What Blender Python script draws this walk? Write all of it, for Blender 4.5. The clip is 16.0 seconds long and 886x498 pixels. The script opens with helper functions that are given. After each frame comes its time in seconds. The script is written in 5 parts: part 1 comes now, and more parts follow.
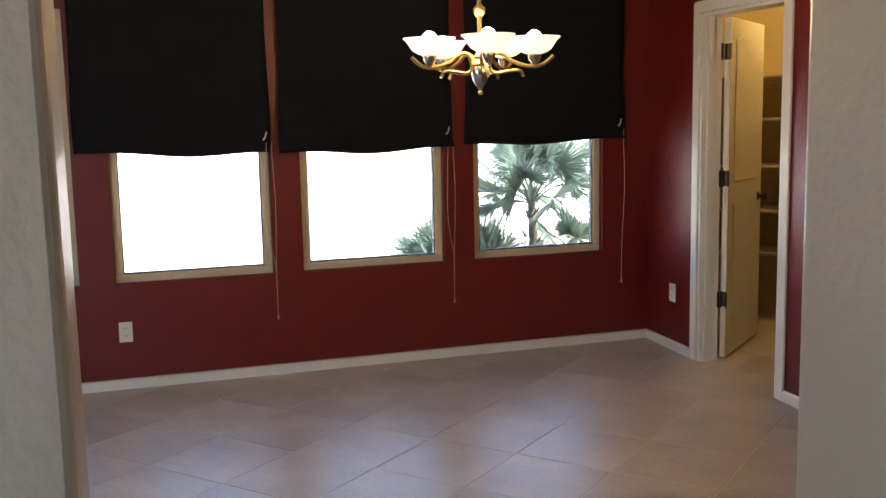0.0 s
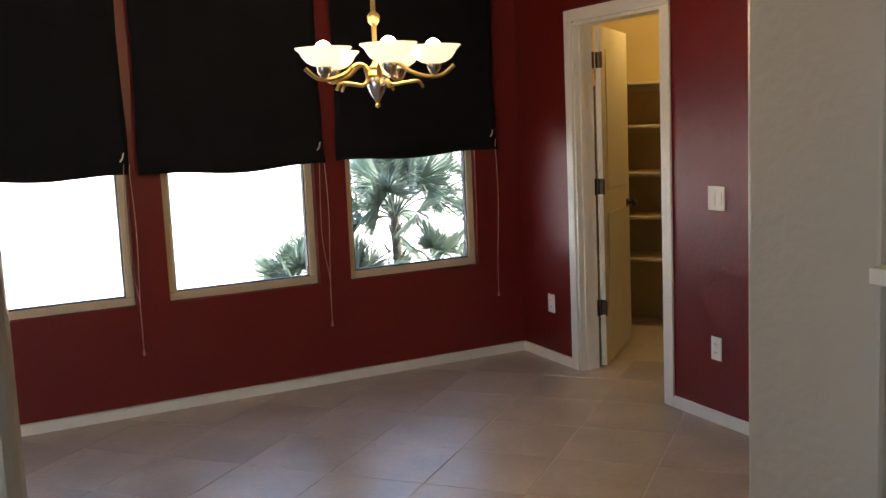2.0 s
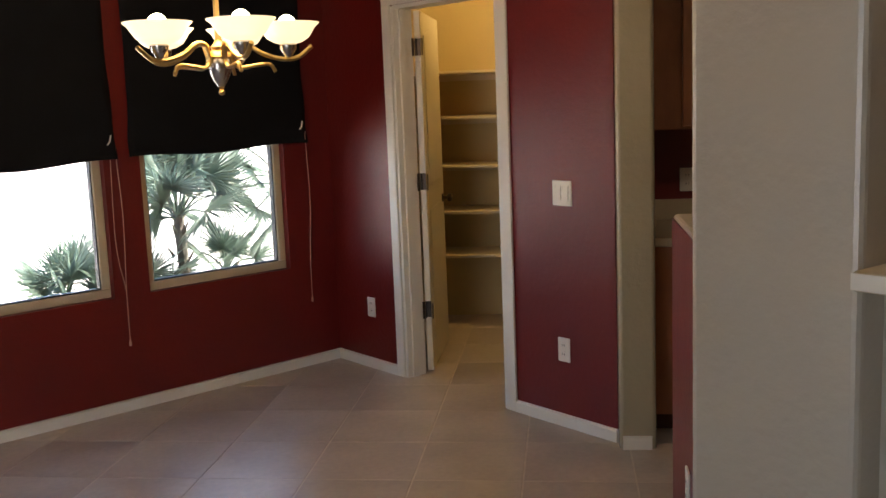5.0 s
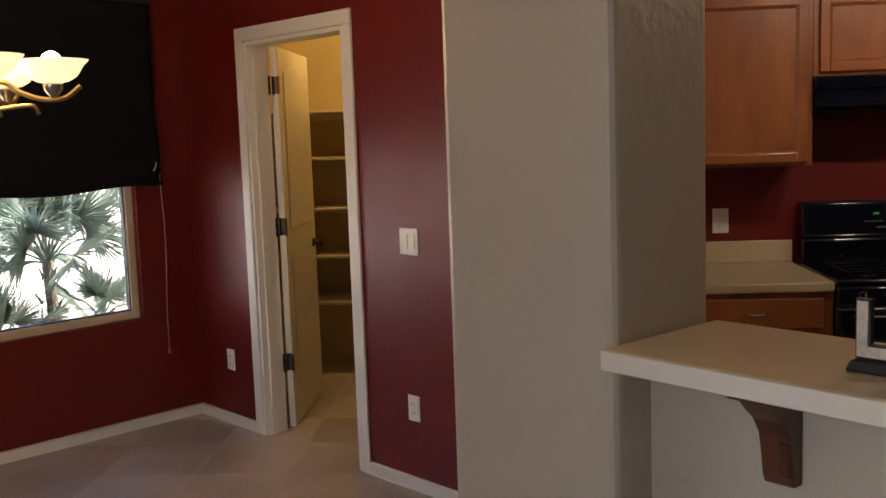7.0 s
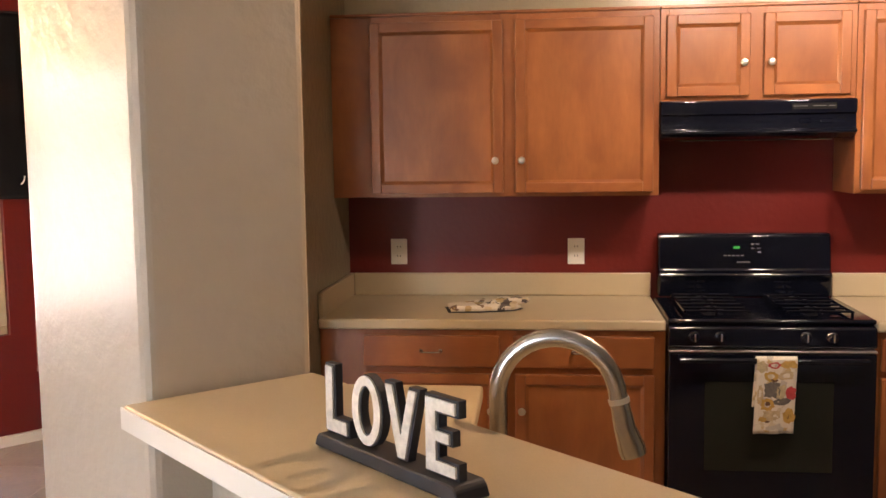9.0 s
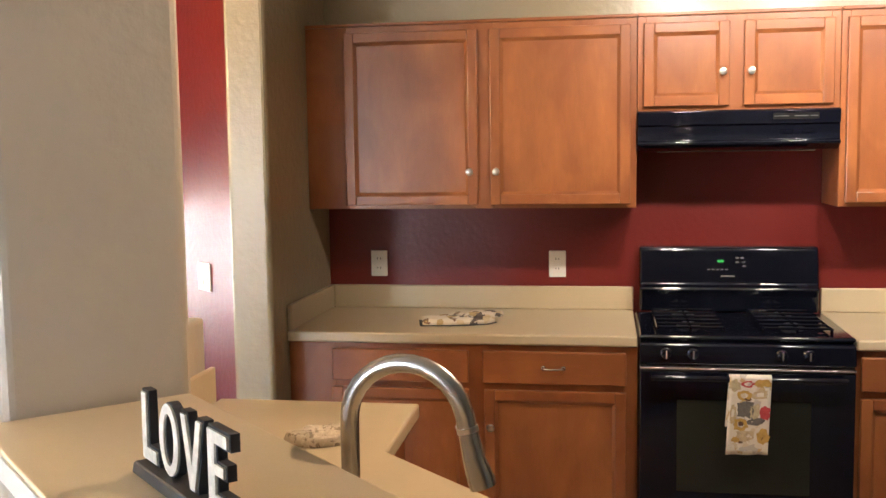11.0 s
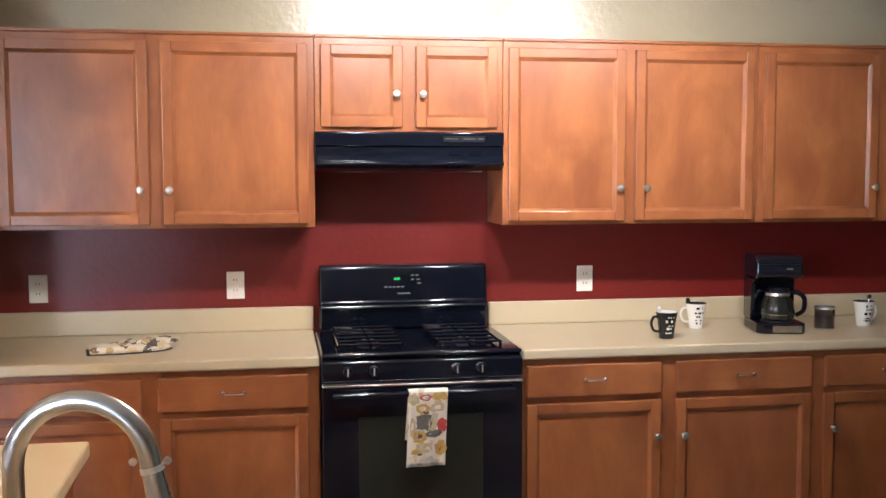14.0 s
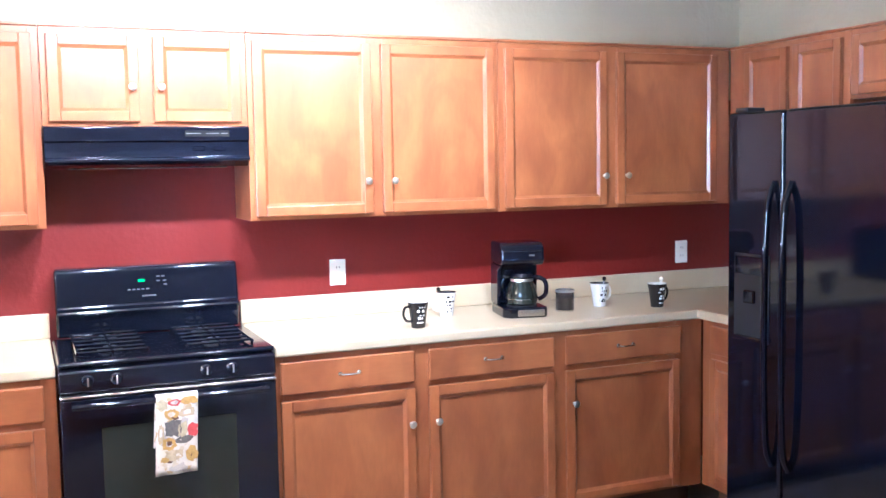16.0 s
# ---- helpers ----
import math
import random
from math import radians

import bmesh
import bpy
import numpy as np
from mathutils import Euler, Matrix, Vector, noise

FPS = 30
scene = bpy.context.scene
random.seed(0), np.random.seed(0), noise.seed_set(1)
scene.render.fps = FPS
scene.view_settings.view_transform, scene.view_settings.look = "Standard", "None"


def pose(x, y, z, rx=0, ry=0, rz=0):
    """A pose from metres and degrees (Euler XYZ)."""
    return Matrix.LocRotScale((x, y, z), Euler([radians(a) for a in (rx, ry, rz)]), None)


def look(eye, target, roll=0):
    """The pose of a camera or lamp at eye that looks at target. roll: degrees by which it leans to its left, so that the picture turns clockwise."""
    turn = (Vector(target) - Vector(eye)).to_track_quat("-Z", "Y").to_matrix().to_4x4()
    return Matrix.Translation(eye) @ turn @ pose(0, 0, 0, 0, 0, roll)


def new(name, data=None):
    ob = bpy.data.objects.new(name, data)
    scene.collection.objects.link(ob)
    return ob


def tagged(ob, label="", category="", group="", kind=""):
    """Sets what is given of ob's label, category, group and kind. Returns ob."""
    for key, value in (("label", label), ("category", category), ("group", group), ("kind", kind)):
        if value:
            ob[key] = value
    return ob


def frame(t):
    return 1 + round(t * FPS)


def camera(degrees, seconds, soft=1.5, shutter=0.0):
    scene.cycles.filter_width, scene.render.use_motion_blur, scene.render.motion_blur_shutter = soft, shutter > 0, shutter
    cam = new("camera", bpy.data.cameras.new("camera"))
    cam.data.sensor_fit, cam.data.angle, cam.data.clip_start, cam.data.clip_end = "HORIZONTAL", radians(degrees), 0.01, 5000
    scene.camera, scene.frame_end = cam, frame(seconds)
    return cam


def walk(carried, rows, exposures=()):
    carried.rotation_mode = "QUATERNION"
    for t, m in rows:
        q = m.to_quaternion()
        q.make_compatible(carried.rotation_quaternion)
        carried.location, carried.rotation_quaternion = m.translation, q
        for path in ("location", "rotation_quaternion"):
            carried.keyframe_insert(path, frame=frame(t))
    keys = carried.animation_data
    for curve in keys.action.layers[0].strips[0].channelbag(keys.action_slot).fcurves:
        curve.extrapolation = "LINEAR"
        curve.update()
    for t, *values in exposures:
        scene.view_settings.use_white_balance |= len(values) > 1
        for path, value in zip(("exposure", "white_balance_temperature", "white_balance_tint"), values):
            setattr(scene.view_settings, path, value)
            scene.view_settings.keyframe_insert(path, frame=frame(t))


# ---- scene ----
cam = camera(48.2, 16.0)
PATH = [
    (0, (-0.844, -5.44, 1.536), (-1.89, -3.758, 1.259), -1.2),
    (0.5, (-0.933, -5.365, 1.59), (-1.931, -3.654, 1.316), -1.4),
    (1, (-0.97, -5.33, 1.525), (-1.846, -3.549, 1.278), -1.8),
    (1.5, (-1.156, -5.354, 1.546), (-1.922, -3.526, 1.275), -2.4),
    (2, (-1.205, -5.364, 1.545), (-1.946, -3.524, 1.283), -2.5),
    (2.5, (-1.32, -5.352, 1.543), (-2.018, -3.503, 1.236), -1.8),
    (3, (-1.416, -5.249, 1.532), (-2.022, -3.365, 1.245), -1.4),
    (3.5, (-1.54, -5.169, 1.538), (-2.052, -3.259, 1.236), -1.2),
    (4, (-1.728, -5.098, 1.536), (-2.029, -3.146, 1.225), -2.8),
    (4.2, (-1.766, -5.078, 1.553), (-2.037, -3.121, 1.24), -3.1),
    (6.3, (-1.522, -4.916, 1.556), (-1.743, -2.945, 1.3), -1.3),
    (6.5, (-1.466, -4.846, 1.552), (-1.688, -2.874, 1.301), -1.8),
    (7, (-1.288, -4.704, 1.569), (-1.435, -2.723, 1.335), -2.0),
    (7.5, (-1.034, -4.664, 1.575), (-1.302, -2.694, 1.357), -1.9),
    (7.6, (-0.975, -4.637, 1.575), (-1.27, -2.672, 1.347), -1.5),
    (8, (-0.831, -4.528, 1.562), (-1.091, -2.555, 1.356), -1.6),
    (8.5, (-0.665, -4.458, 1.572), (-0.837, -2.475, 1.378), -1.4),
    (9, (-0.42, -4.423, 1.577), (-0.646, -2.447, 1.374), -0.8),
    (9.2, (-0.343, -4.412, 1.582), (-0.604, -2.441, 1.365), -0.7),
    (11.3, (-0.114, -4.316, 1.593), (-0.441, -2.352, 1.408), -0.8),
    (11.5, (-0.113, -4.312, 1.599), (-0.379, -2.339, 1.412), -0.7),
    (12, (-0.131, -4.299, 1.593), (-0.228, -2.308, 1.426), -0.6),
    (12.5, (-0.152, -4.296, 1.594), (-0.134, -2.302, 1.446), -0.4),
    (13, (-0.156, -4.282, 1.584), (-0.05, -2.291, 1.433), 0.0),
    (13.5, (-0.159, -4.278, 1.589), (0.035, -2.294, 1.435), 0.1),
    (14, (-0.144, -4.277, 1.588), (0.182, -2.31, 1.434), -0.1),
    (14.5, (-0.155, -4.263, 1.568), (0.287, -2.318, 1.424), 0.0),
    (15, (-0.143, -4.258, 1.575), (0.404, -2.34, 1.419), -0.5),
    (15.3, (-0.106, -4.258, 1.571), (0.519, -2.364, 1.418), -0.8),
    (15.5, (-0.116, -4.254, 1.574), (0.567, -2.381, 1.419), -0.9),
    (16, (-0.079, -4.274, 1.58), (0.697, -2.439, 1.413), -1.0),
]
EXPOSURES = [(0, 3.0, 6200, 12), (4.2, 2.5, 6500, 12), (6.3, 3.15, 6700, 20), (6.7, 2.9, 6800, 20), (7.2, 2.55, 6900, 20), (7.6, 2.6, 7000, 20), (8.0, 3.1, 7200, 22),
             (8.5, 3.85, 6500, 22), (9.0, 4.35, 7000, 22), (11.5, 4.85, 5900, 12), (12.5, 5.3, 5400, 12), (13.5, 5.25, 5200, 10), (14.5, 4.85, 5300, 12), (15.0, 5.08, 5300, 12), (15.4, 5.75, 4900, 10), (16.0, 6.4, 4400, 14)]
walk(cam, [(t, look(eye, target, roll)) for t, eye, target, roll in PATH], EXPOSURES)

# ---- world, sun, large lights ----
world = bpy.data.worlds.new("sky")
scene.world = world
world.use_nodes = True
wn = world.node_tree
bg = wn.nodes["Background"]
sky = wn.nodes.new("ShaderNodeTexSky")
sky.sky_type, sky.sun_disc = "NISHITA", False
SUN_ELEV, SUN_AZ = 58, 75
sky.sun_elevation, sky.sun_rotation = radians(SUN_ELEV), radians(SUN_AZ)
wn.links.new(sky.outputs[0], bg.inputs[0])
bg.inputs[1].default_value = 0.15

sun = new("sun", bpy.data.lights.new("sun", "SUN"))
sun.data.energy, sun.data.angle, sun.data.color = 5.0, radians(0.5), (1.0, 0.95, 0.88)
saz, sel = radians(SUN_AZ), radians(SUN_ELEV)
sun_from = Vector((math.sin(saz) * math.cos(sel), math.cos(saz) * math.cos(sel), math.sin(sel)))
sun.matrix_world = look(sun_from * 20, (0, 0, 0))


def area_lamp(name, eye, target, sx, sy, watts, colour):
    ob = new(name, bpy.data.lights.new(name, "AREA"))
    ob.data.shape, ob.data.size, ob.data.size_y = "RECTANGLE", sx, sy
    ob.data.energy, ob.data.color = watts, colour
    ob.matrix_world = look(eye, target)
    return ob


def point_lamp(name, place, watts, colour, radius=0.03):
    ob = new(name, bpy.data.lights.new(name, "POINT"))
    ob.data.energy, ob.data.color, ob.data.shadow_soft_size = watts, colour, radius
    ob.location = place
    return ob


WARM = (1.0, 0.86, 0.70)
DAY = (0.74, 0.87, 1.0)
HEADS = (0.27, 0.85, 1.43)                 # shades of the kitchen ceiling light
TRACK_Y, TRACK_Z = -1.5, 2.47
CEIL = 2.74
# area lamp standing in for daylight from behind, at an added unseen opening
area_lamp("skylight_south", (-3.3, -6.5, 1.25), (-1.3, -2.8, 1.25), 1.3, 1.9, 2.9, DAY)
for hx, watts in zip(HEADS, (4.1, 3.1, 2.35)):
    ob = new("kitchen_spot", bpy.data.lights.new("kitchen_spot", "SPOT"))
    ob.data.energy, ob.data.color, ob.data.spot_size, ob.data.spot_blend = watts, WARM, radians(110), 1.0
    ob.data.shadow_soft_size = 0.05
    ob.matrix_world = look((hx, TRACK_Y, TRACK_Z), (hx, -0.3, 1.68))
# extra fill spot with no shade of its own, added to warm bar and column
ob = new("kitchen_spot", bpy.data.lights.new("kitchen_spot", "SPOT"))
ob.data.energy, ob.data.color, ob.data.spot_size, ob.data.spot_blend = 6.2, (1.0, 0.73, 0.48), radians(112), 1.0
ob.data.shadow_soft_size = 0.03
ob.matrix_world = look((0.50, TRACK_Y - 0.09, TRACK_Z), (-0.75, -2.75, 1.5))
point_lamp("pantry_lamp", (-2.2, 1.15, 2.45), 2.7, (1.0, 0.66, 0.22), 0.05)

# ---- materials ----


def material(name, colour, rough=0.5, metal=0.0, vary=0.08, scale=6.0, bump=0.0, bump_scale=60.0, stretch=(1, 1, 1),
             fine=0.0, fine_scale=90.0, rand=0.0, coat=0.0, emit=None, emit_strength=0.0, rough_vary=0.0, spec=0.5):
    """A painted or solid surface: colour variation at two scales, relief, and a change from piece to piece."""
    m = bpy.data.materials.new(name)
    m.use_nodes = True
    nt = m.node_tree
    b = nt.nodes["Principled BSDF"]
    co = nt.nodes.new("ShaderNodeTexCoord")
    mp = nt.nodes.new("ShaderNodeMapping")
    mp.inputs["Scale"].default_value = stretch
    nt.links.new(co.outputs["Object"], mp.inputs[0])
    n1 = nt.nodes.new("ShaderNodeTexNoise")
    n1.inputs["Scale"].default_value, n1.inputs["Detail"].default_value = scale, 5
    nt.links.new(mp.outputs[0], n1.inputs["Vector"])
    n2 = nt.nodes.new("ShaderNodeTexNoise")
    n2.inputs["Scale"].default_value, n2.inputs["Detail"].default_value = fine_scale, 3
    nt.links.new(mp.outputs[0], n2.inputs["Vector"])
    hsv = nt.nodes.new("ShaderNodeHueSaturation")
    hsv.inputs["Color"].default_value = (*colour, 1)

    def mapped(src, amount):
        r = nt.nodes.new("ShaderNodeMapRange")
        r.inputs["From Min"].default_value, r.inputs["From Max"].default_value = 0.25, 0.75
        r.inputs["To Min"].default_value, r.inputs["To Max"].default_value = 1 - amount, 1 + amount
        nt.links.new(src, r.inputs["Value"])
        return r.outputs[0]

    def times(a, c):
        q = nt.nodes.new("ShaderNodeMath")
        q.operation = "MULTIPLY"
        nt.links.new(a, q.inputs[0])
        nt.links.new(c, q.inputs[1])
        return q.outputs[0]

    if rand:
        info = nt.nodes.new("ShaderNodeObjectInfo")
        shift = nt.nodes.new("ShaderNodeMath")
        shift.operation = "MULTIPLY"
        shift.inputs[1].default_value = 40.0
        nt.links.new(info.outputs["Random"], shift.inputs[0])
        nt.links.new(shift.outputs[0], mp.inputs["Location"])
    value = mapped(n1.outputs[0], vary)
    if fine:
        value = times(value, mapped(n2.outputs[0], fine))
    if rand:
        r = nt.nodes.new("ShaderNodeMapRange")
        r.inputs["To Min"].default_value, r.inputs["To Max"].default_value = 1 - rand, 1 + rand
        nt.links.new(info.outputs["Random"], r.inputs["Value"])
        value = times(value, r.outputs[0])
    nt.links.new(value, hsv.inputs["Value"])
    nt.links.new(hsv.outputs[0], b.inputs["Base Color"])
    b.inputs["Roughness"].default_value, b.inputs["Metallic"].default_value = rough, metal
    b.inputs["Specular IOR Level"].default_value = spec
    if rough_vary:
        r = nt.nodes.new("ShaderNodeMapRange")
        r.inputs["To Min"].default_value, r.inputs["To Max"].default_value = max(0.02, rough - rough_vary), rough + rough_vary
        nt.links.new(n1.outputs[0], r.inputs["Value"])
        nt.links.new(r.outputs[0], b.inputs["Roughness"])
    if coat:
        b.inputs["Coat Weight"].default_value, b.inputs["Coat Roughness"].default_value = coat, 0.12
    if bump:
        n3 = nt.nodes.new("ShaderNodeTexNoise")
        n3.inputs["Scale"].default_value, n3.inputs["Detail"].default_value = bump_scale, 3
        nt.links.new(mp.outputs[0], n3.inputs["Vector"])
        bu = nt.nodes.new("ShaderNodeBump")
        bu.inputs["Strength"].default_value, bu.inputs["Distance"].default_value = bump, 0.004
        nt.links.new(n3.outputs[0], bu.inputs["Height"])
        nt.links.new(bu.outputs[0], b.inputs["Normal"])
    if emit:
        b.inputs["Emission Color"].default_value = (*emit, 1)
        b.inputs["Emission Strength"].default_value = emit_strength
    return m


def spotted(name, base, others, scale=40.0, rough=0.8, bump=0.0):
    """A pattern of blotches of several colours on a base colour."""
    m = material(name, base, rough, vary=0.05, bump=bump)
    nt = m.node_tree
    b = nt.nodes["Principled BSDF"]
    co = nt.nodes.new("ShaderNodeTexCoord")
    vo = nt.nodes.new("ShaderNodeTexVoronoi")
    vo.inputs["Scale"].default_value = scale
    vo.inputs["Randomness"].default_value = 1.0
    wave = nt.nodes.new("ShaderNodeTexNoise")
    wave.inputs["Scale"].default_value, wave.inputs["Detail"].default_value = scale * 0.9, 4
    nt.links.new(co.outputs["Object"], wave.inputs["Vector"])
    mul = nt.nodes.new("ShaderNodeVectorMath")
    mul.operation = "SCALE"
    mul.inputs["Scale"].default_value = 2.2 / scale
    nt.links.new(wave.outputs["Color"], mul.inputs[0])
    add = nt.nodes.new("ShaderNodeVectorMath")
    add.operation = "ADD"
    nt.links.new(co.outputs["Object"], add.inputs[0])
    nt.links.new(mul.outputs[0], add.inputs[1])
    nt.links.new(add.outputs[0], vo.inputs["Vector"])
    sep = nt.nodes.new("ShaderNodeSeparateColor")
    nt.links.new(vo.outputs["Color"], sep.inputs[0])
    ramp = nt.nodes.new("ShaderNodeValToRGB")
    ramp.color_ramp.interpolation = "CONSTANT"
    cols = [base] + list(others)
    while len(ramp.color_ramp.elements) < len(cols):
        ramp.color_ramp.elements.new(0.5)
    for k, c in enumerate(cols):
        e = ramp.color_ramp.elements[k]
        e.position = 0 if k == 0 else 0.42 + 0.58 * (k - 1) / (len(cols) - 1)
        e.color = (*c, 1)
    nt.links.new(sep.outputs[0], ramp.inputs[0])
    nt.links.new(ramp.outputs[0], b.inputs["Base Color"])
    return m


def blotched(m, tint, scale, amount, stretch=(1, 1, 0.55)):
    """Uneven stain: soft cloudy patches of a second tint over a material's own colour."""
    nt = m.node_tree
    b = nt.nodes["Principled BSDF"]
    src = b.inputs["Base Color"].links[0].from_socket
    co = nt.nodes.new("ShaderNodeTexCoord")
    info = nt.nodes.new("ShaderNodeObjectInfo")
    mp = nt.nodes.new("ShaderNodeMapping")
    mp.inputs["Scale"].default_value = stretch
    nt.links.new(co.outputs["Object"], mp.inputs[0])
    far = nt.nodes.new("ShaderNodeMath")
    far.operation = "MULTIPLY"
    far.inputs[1].default_value = 30.0
    nt.links.new(info.outputs["Random"], far.inputs[0])
    nt.links.new(far.outputs[0], mp.inputs["Location"])
    cloud = nt.nodes.new("ShaderNodeTexNoise")
    cloud.inputs["Scale"].default_value, cloud.inputs["Detail"].default_value = scale, 3
    cloud.inputs["Distortion"].default_value = 0.6
    nt.links.new(mp.outputs[0], cloud.inputs["Vector"])
    r = nt.nodes.new("ShaderNodeMapRange")
    r.inputs["From Min"].default_value, r.inputs["From Max"].default_value = 0.38, 0.68
    r.inputs["To Max"].default_value = amount
    nt.links.new(cloud.outputs[0], r.inputs["Value"])
    mix = nt.nodes.new("ShaderNodeMix")
    mix.data_type = "RGBA"
    nt.links.new(r.outputs[0], mix.inputs[0])
    nt.links.new(src, mix.inputs[6])
    mix.inputs[7].default_value = (*tint, 1)
    nt.links.new(mix.outputs[2], b.inputs["Base Color"])
    return m


M_RED = material("red_paint", (0.138, 0.0092, 0.0062), 0.41, spec=0.5, vary=0.06, scale=3, bump=0.5, bump_scale=38, rough_vary=0.06)
M_BEIGE = material("beige_paint", (0.50, 0.44, 0.35), 0.40, coat=0.28, vary=0.03, scale=3, bump=0.85, bump_scale=30)
# same paint as the column, darkened to offset the strong lamp light
M_CREAM_DIM = material("cream_paint_dimmed", (0.365, 0.315, 0.21), 0.24, vary=0.03, scale=3, bump=0.75, bump_scale=30)
M_PANTRY = material("pantry_paint", (0.55, 0.44, 0.22), 0.6, vary=0.04, scale=3, bump=0.25, bump_scale=40)
M_LIVING = material("living_room_paint", (0.30, 0.265, 0.22), 0.7, vary=0.03, scale=3, bump=0.3, bump_scale=36)
M_CEIL = material("ceiling_paint", (0.60, 0.57, 0.52), 0.8, vary=0.03, scale=3, bump=0.4, bump_scale=40)
M_TRIM = material("white_trim_paint", (0.74, 0.71, 0.64), 0.35, vary=0.03, scale=9)
M_DOOR = material("door_paint", (0.72, 0.67, 0.55), 0.42, vary=0.03, scale=8, bump=0.06, bump_scale=120)
M_TILE = material("floor_tile_glaze", (0.43, 0.365, 0.305), 0.36, spec=0.9, vary=0.26, scale=2.2, fine=0.08, fine_scale=38, rand=0.045, bump=0.10,
                  bump_scale=30, rough_vary=0.10)
M_GROUT = material("grout", (0.60, 0.53, 0.45), 0.9, vary=0.12, scale=14)
M_WOOD = material("maple_stain", (0.33, 0.115, 0.036), 0.34, vary=0.20, scale=2.4, fine=0.06, fine_scale=26, stretch=(3.2, 3.2, 0.8), coat=0.12)
M_WOOD_H = material("maple_stain_across", (0.33, 0.115, 0.036), 0.34, vary=0.18, scale=2.4, fine=0.06, fine_scale=26, stretch=(0.8, 3.2, 3.2), coat=0.12)
M_WOOD_DARK = material("maple_side_veneer", (0.29, 0.096, 0.032), 0.35, vary=0.18, scale=4, fine=0.10, fine_scale=26, stretch=(3.2, 3.2, 0.8))
for wood in (M_WOOD, M_WOOD_H, M_WOOD_DARK):
    blotched(wood, (0.165, 0.046, 0.016), 5.0, 0.65)
M_CORBEL = blotched(material("dark_walnut_stain", (0.105, 0.034, 0.016), 0.35, vary=0.2, scale=5, fine=0.1, fine_scale=30, stretch=(3, 3, 0.8)), (0.05, 0.016, 0.008), 9, 0.7)
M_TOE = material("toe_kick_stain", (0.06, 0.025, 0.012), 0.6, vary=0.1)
M_LAM = material("beige_laminate", (0.52, 0.425, 0.275), 0.33, vary=0.04, scale=5, fine=0.06, fine_scale=420)
M_LAM_EDGE = material("bar_edge_laminate", (0.70, 0.66, 0.58), 0.4, vary=0.03, scale=6)
# blue in these two blacks stands in for cool reflections of the room behind
M_BLACK = material("black_enamel", (0.004, 0.005, 0.010), 0.09, vary=0.1, scale=8, rough_vary=0.03, spec=0.5)
M_FRIDGE = material("black_appliance_paint", (0.003, 0.004, 0.009), 0.07, vary=0.1, scale=8, bump=0.02, bump_scale=60, spec=0.3)
M_BLACK_M = material("matt_black", (0.012, 0.012, 0.013), 0.55, vary=0.15, scale=12)
M_GLASSBLK = material("dark_oven_glass", (0.016, 0.018, 0.014), 0.10, vary=0.1)
M_CHROME = material("chrome", (0.80, 0.78, 0.75), 0.30, 1.0, vary=0.04)
M_STEEL = material("brushed_nickel", (0.52, 0.50, 0.47), 0.26, 1.0, vary=0.06, scale=30)
M_BRASS = material("antique_brass", (0.55, 0.38, 0.14), 0.28, 1.0, vary=0.12, scale=25)
M_BRONZE = material("dark_bronze", (0.05, 0.035, 0.025), 0.4, 0.7, vary=0.2, scale=40)
M_PLATE = material("white_plastic", (0.78, 0.75, 0.68), 0.35, vary=0.02)
M_PLATE_D = material("plastic_slot", (0.10, 0.09, 0.08), 0.5)
M_WFRAME = material("almond_vinyl", (0.56, 0.46, 0.30), 0.42, vary=0.04)
M_CLOTH = material("black_blackout_cloth", (0.006, 0.006, 0.007), 0.9, vary=0.25, scale=5, bump=0.3, bump_scale=220, spec=0.2)
M_CORD = material("blind_cord", (0.42, 0.24, 0.18), 0.8)
M_SHELF = material("shelf_paint", (0.62, 0.54, 0.38), 0.5, vary=0.03)
M_SHADE = material("lit_frosted_glass", (0.9, 0.85, 0.75), 0.4, emit=(1.0, 0.78, 0.42), emit_strength=0.20)
M_BULB = material("lit_bulb", (1, 1, 1), 0.4, emit=(1.0, 0.82, 0.48), emit_strength=6.0)
M_TOWEL = spotted("cream_cotton", (0.66, 0.60, 0.50), [(0.56, 0.47, 0.33), (0.66, 0.60, 0.50), (0.50, 0.36, 0.18), (0.64, 0.57, 0.46), (0.45, 0.40, 0.34), (0.68, 0.62, 0.52)], 48, bump=0.3)
PRINTS = {"gold": (0.46, 0.28, 0.07), "tan": (0.45, 0.37, 0.22), "slate": (0.13, 0.115, 0.10), "red": (0.42, 0.05, 0.05), "brown": (0.12, 0.06, 0.03), "pale": (0.46, 0.36, 0.22)}
M_PRINTS = {k: material(k + "_fabric_print", c, 0.9, vary=0.22, scale=60, fine=0.15, fine_scale=260) for k, c in PRINTS.items()}
M_MITT = spotted("printed_mitt", (0.70, 0.62, 0.50), [(0.48, 0.34, 0.16), (0.68, 0.60, 0.48), (0.20, 0.11, 0.06), (0.62, 0.50, 0.32), (0.70, 0.62, 0.50), (0.10, 0.08, 0.07)], 38, bump=0.3)
M_SPECK = spotted("speckled_cloth", (0.50, 0.42, 0.31), [(0.60, 0.52, 0.40), (0.28, 0.22, 0.16), (0.56, 0.46, 0.34)], 120, bump=0.4)
M_WHITEWASH = material("distressed_white_paint", (0.53, 0.49, 0.42), 0.7, vary=0.22, scale=26, fine=0.18, fine_scale=120, bump=0.3, bump_scale=90)
M_SIGNBLK = material("worn_black_paint", (0.018, 0.018, 0.022), 0.6, vary=0.3, scale=20)
M_CERAM = material("white_ceramic", (0.78, 0.75, 0.68), 0.2, vary=0.02)
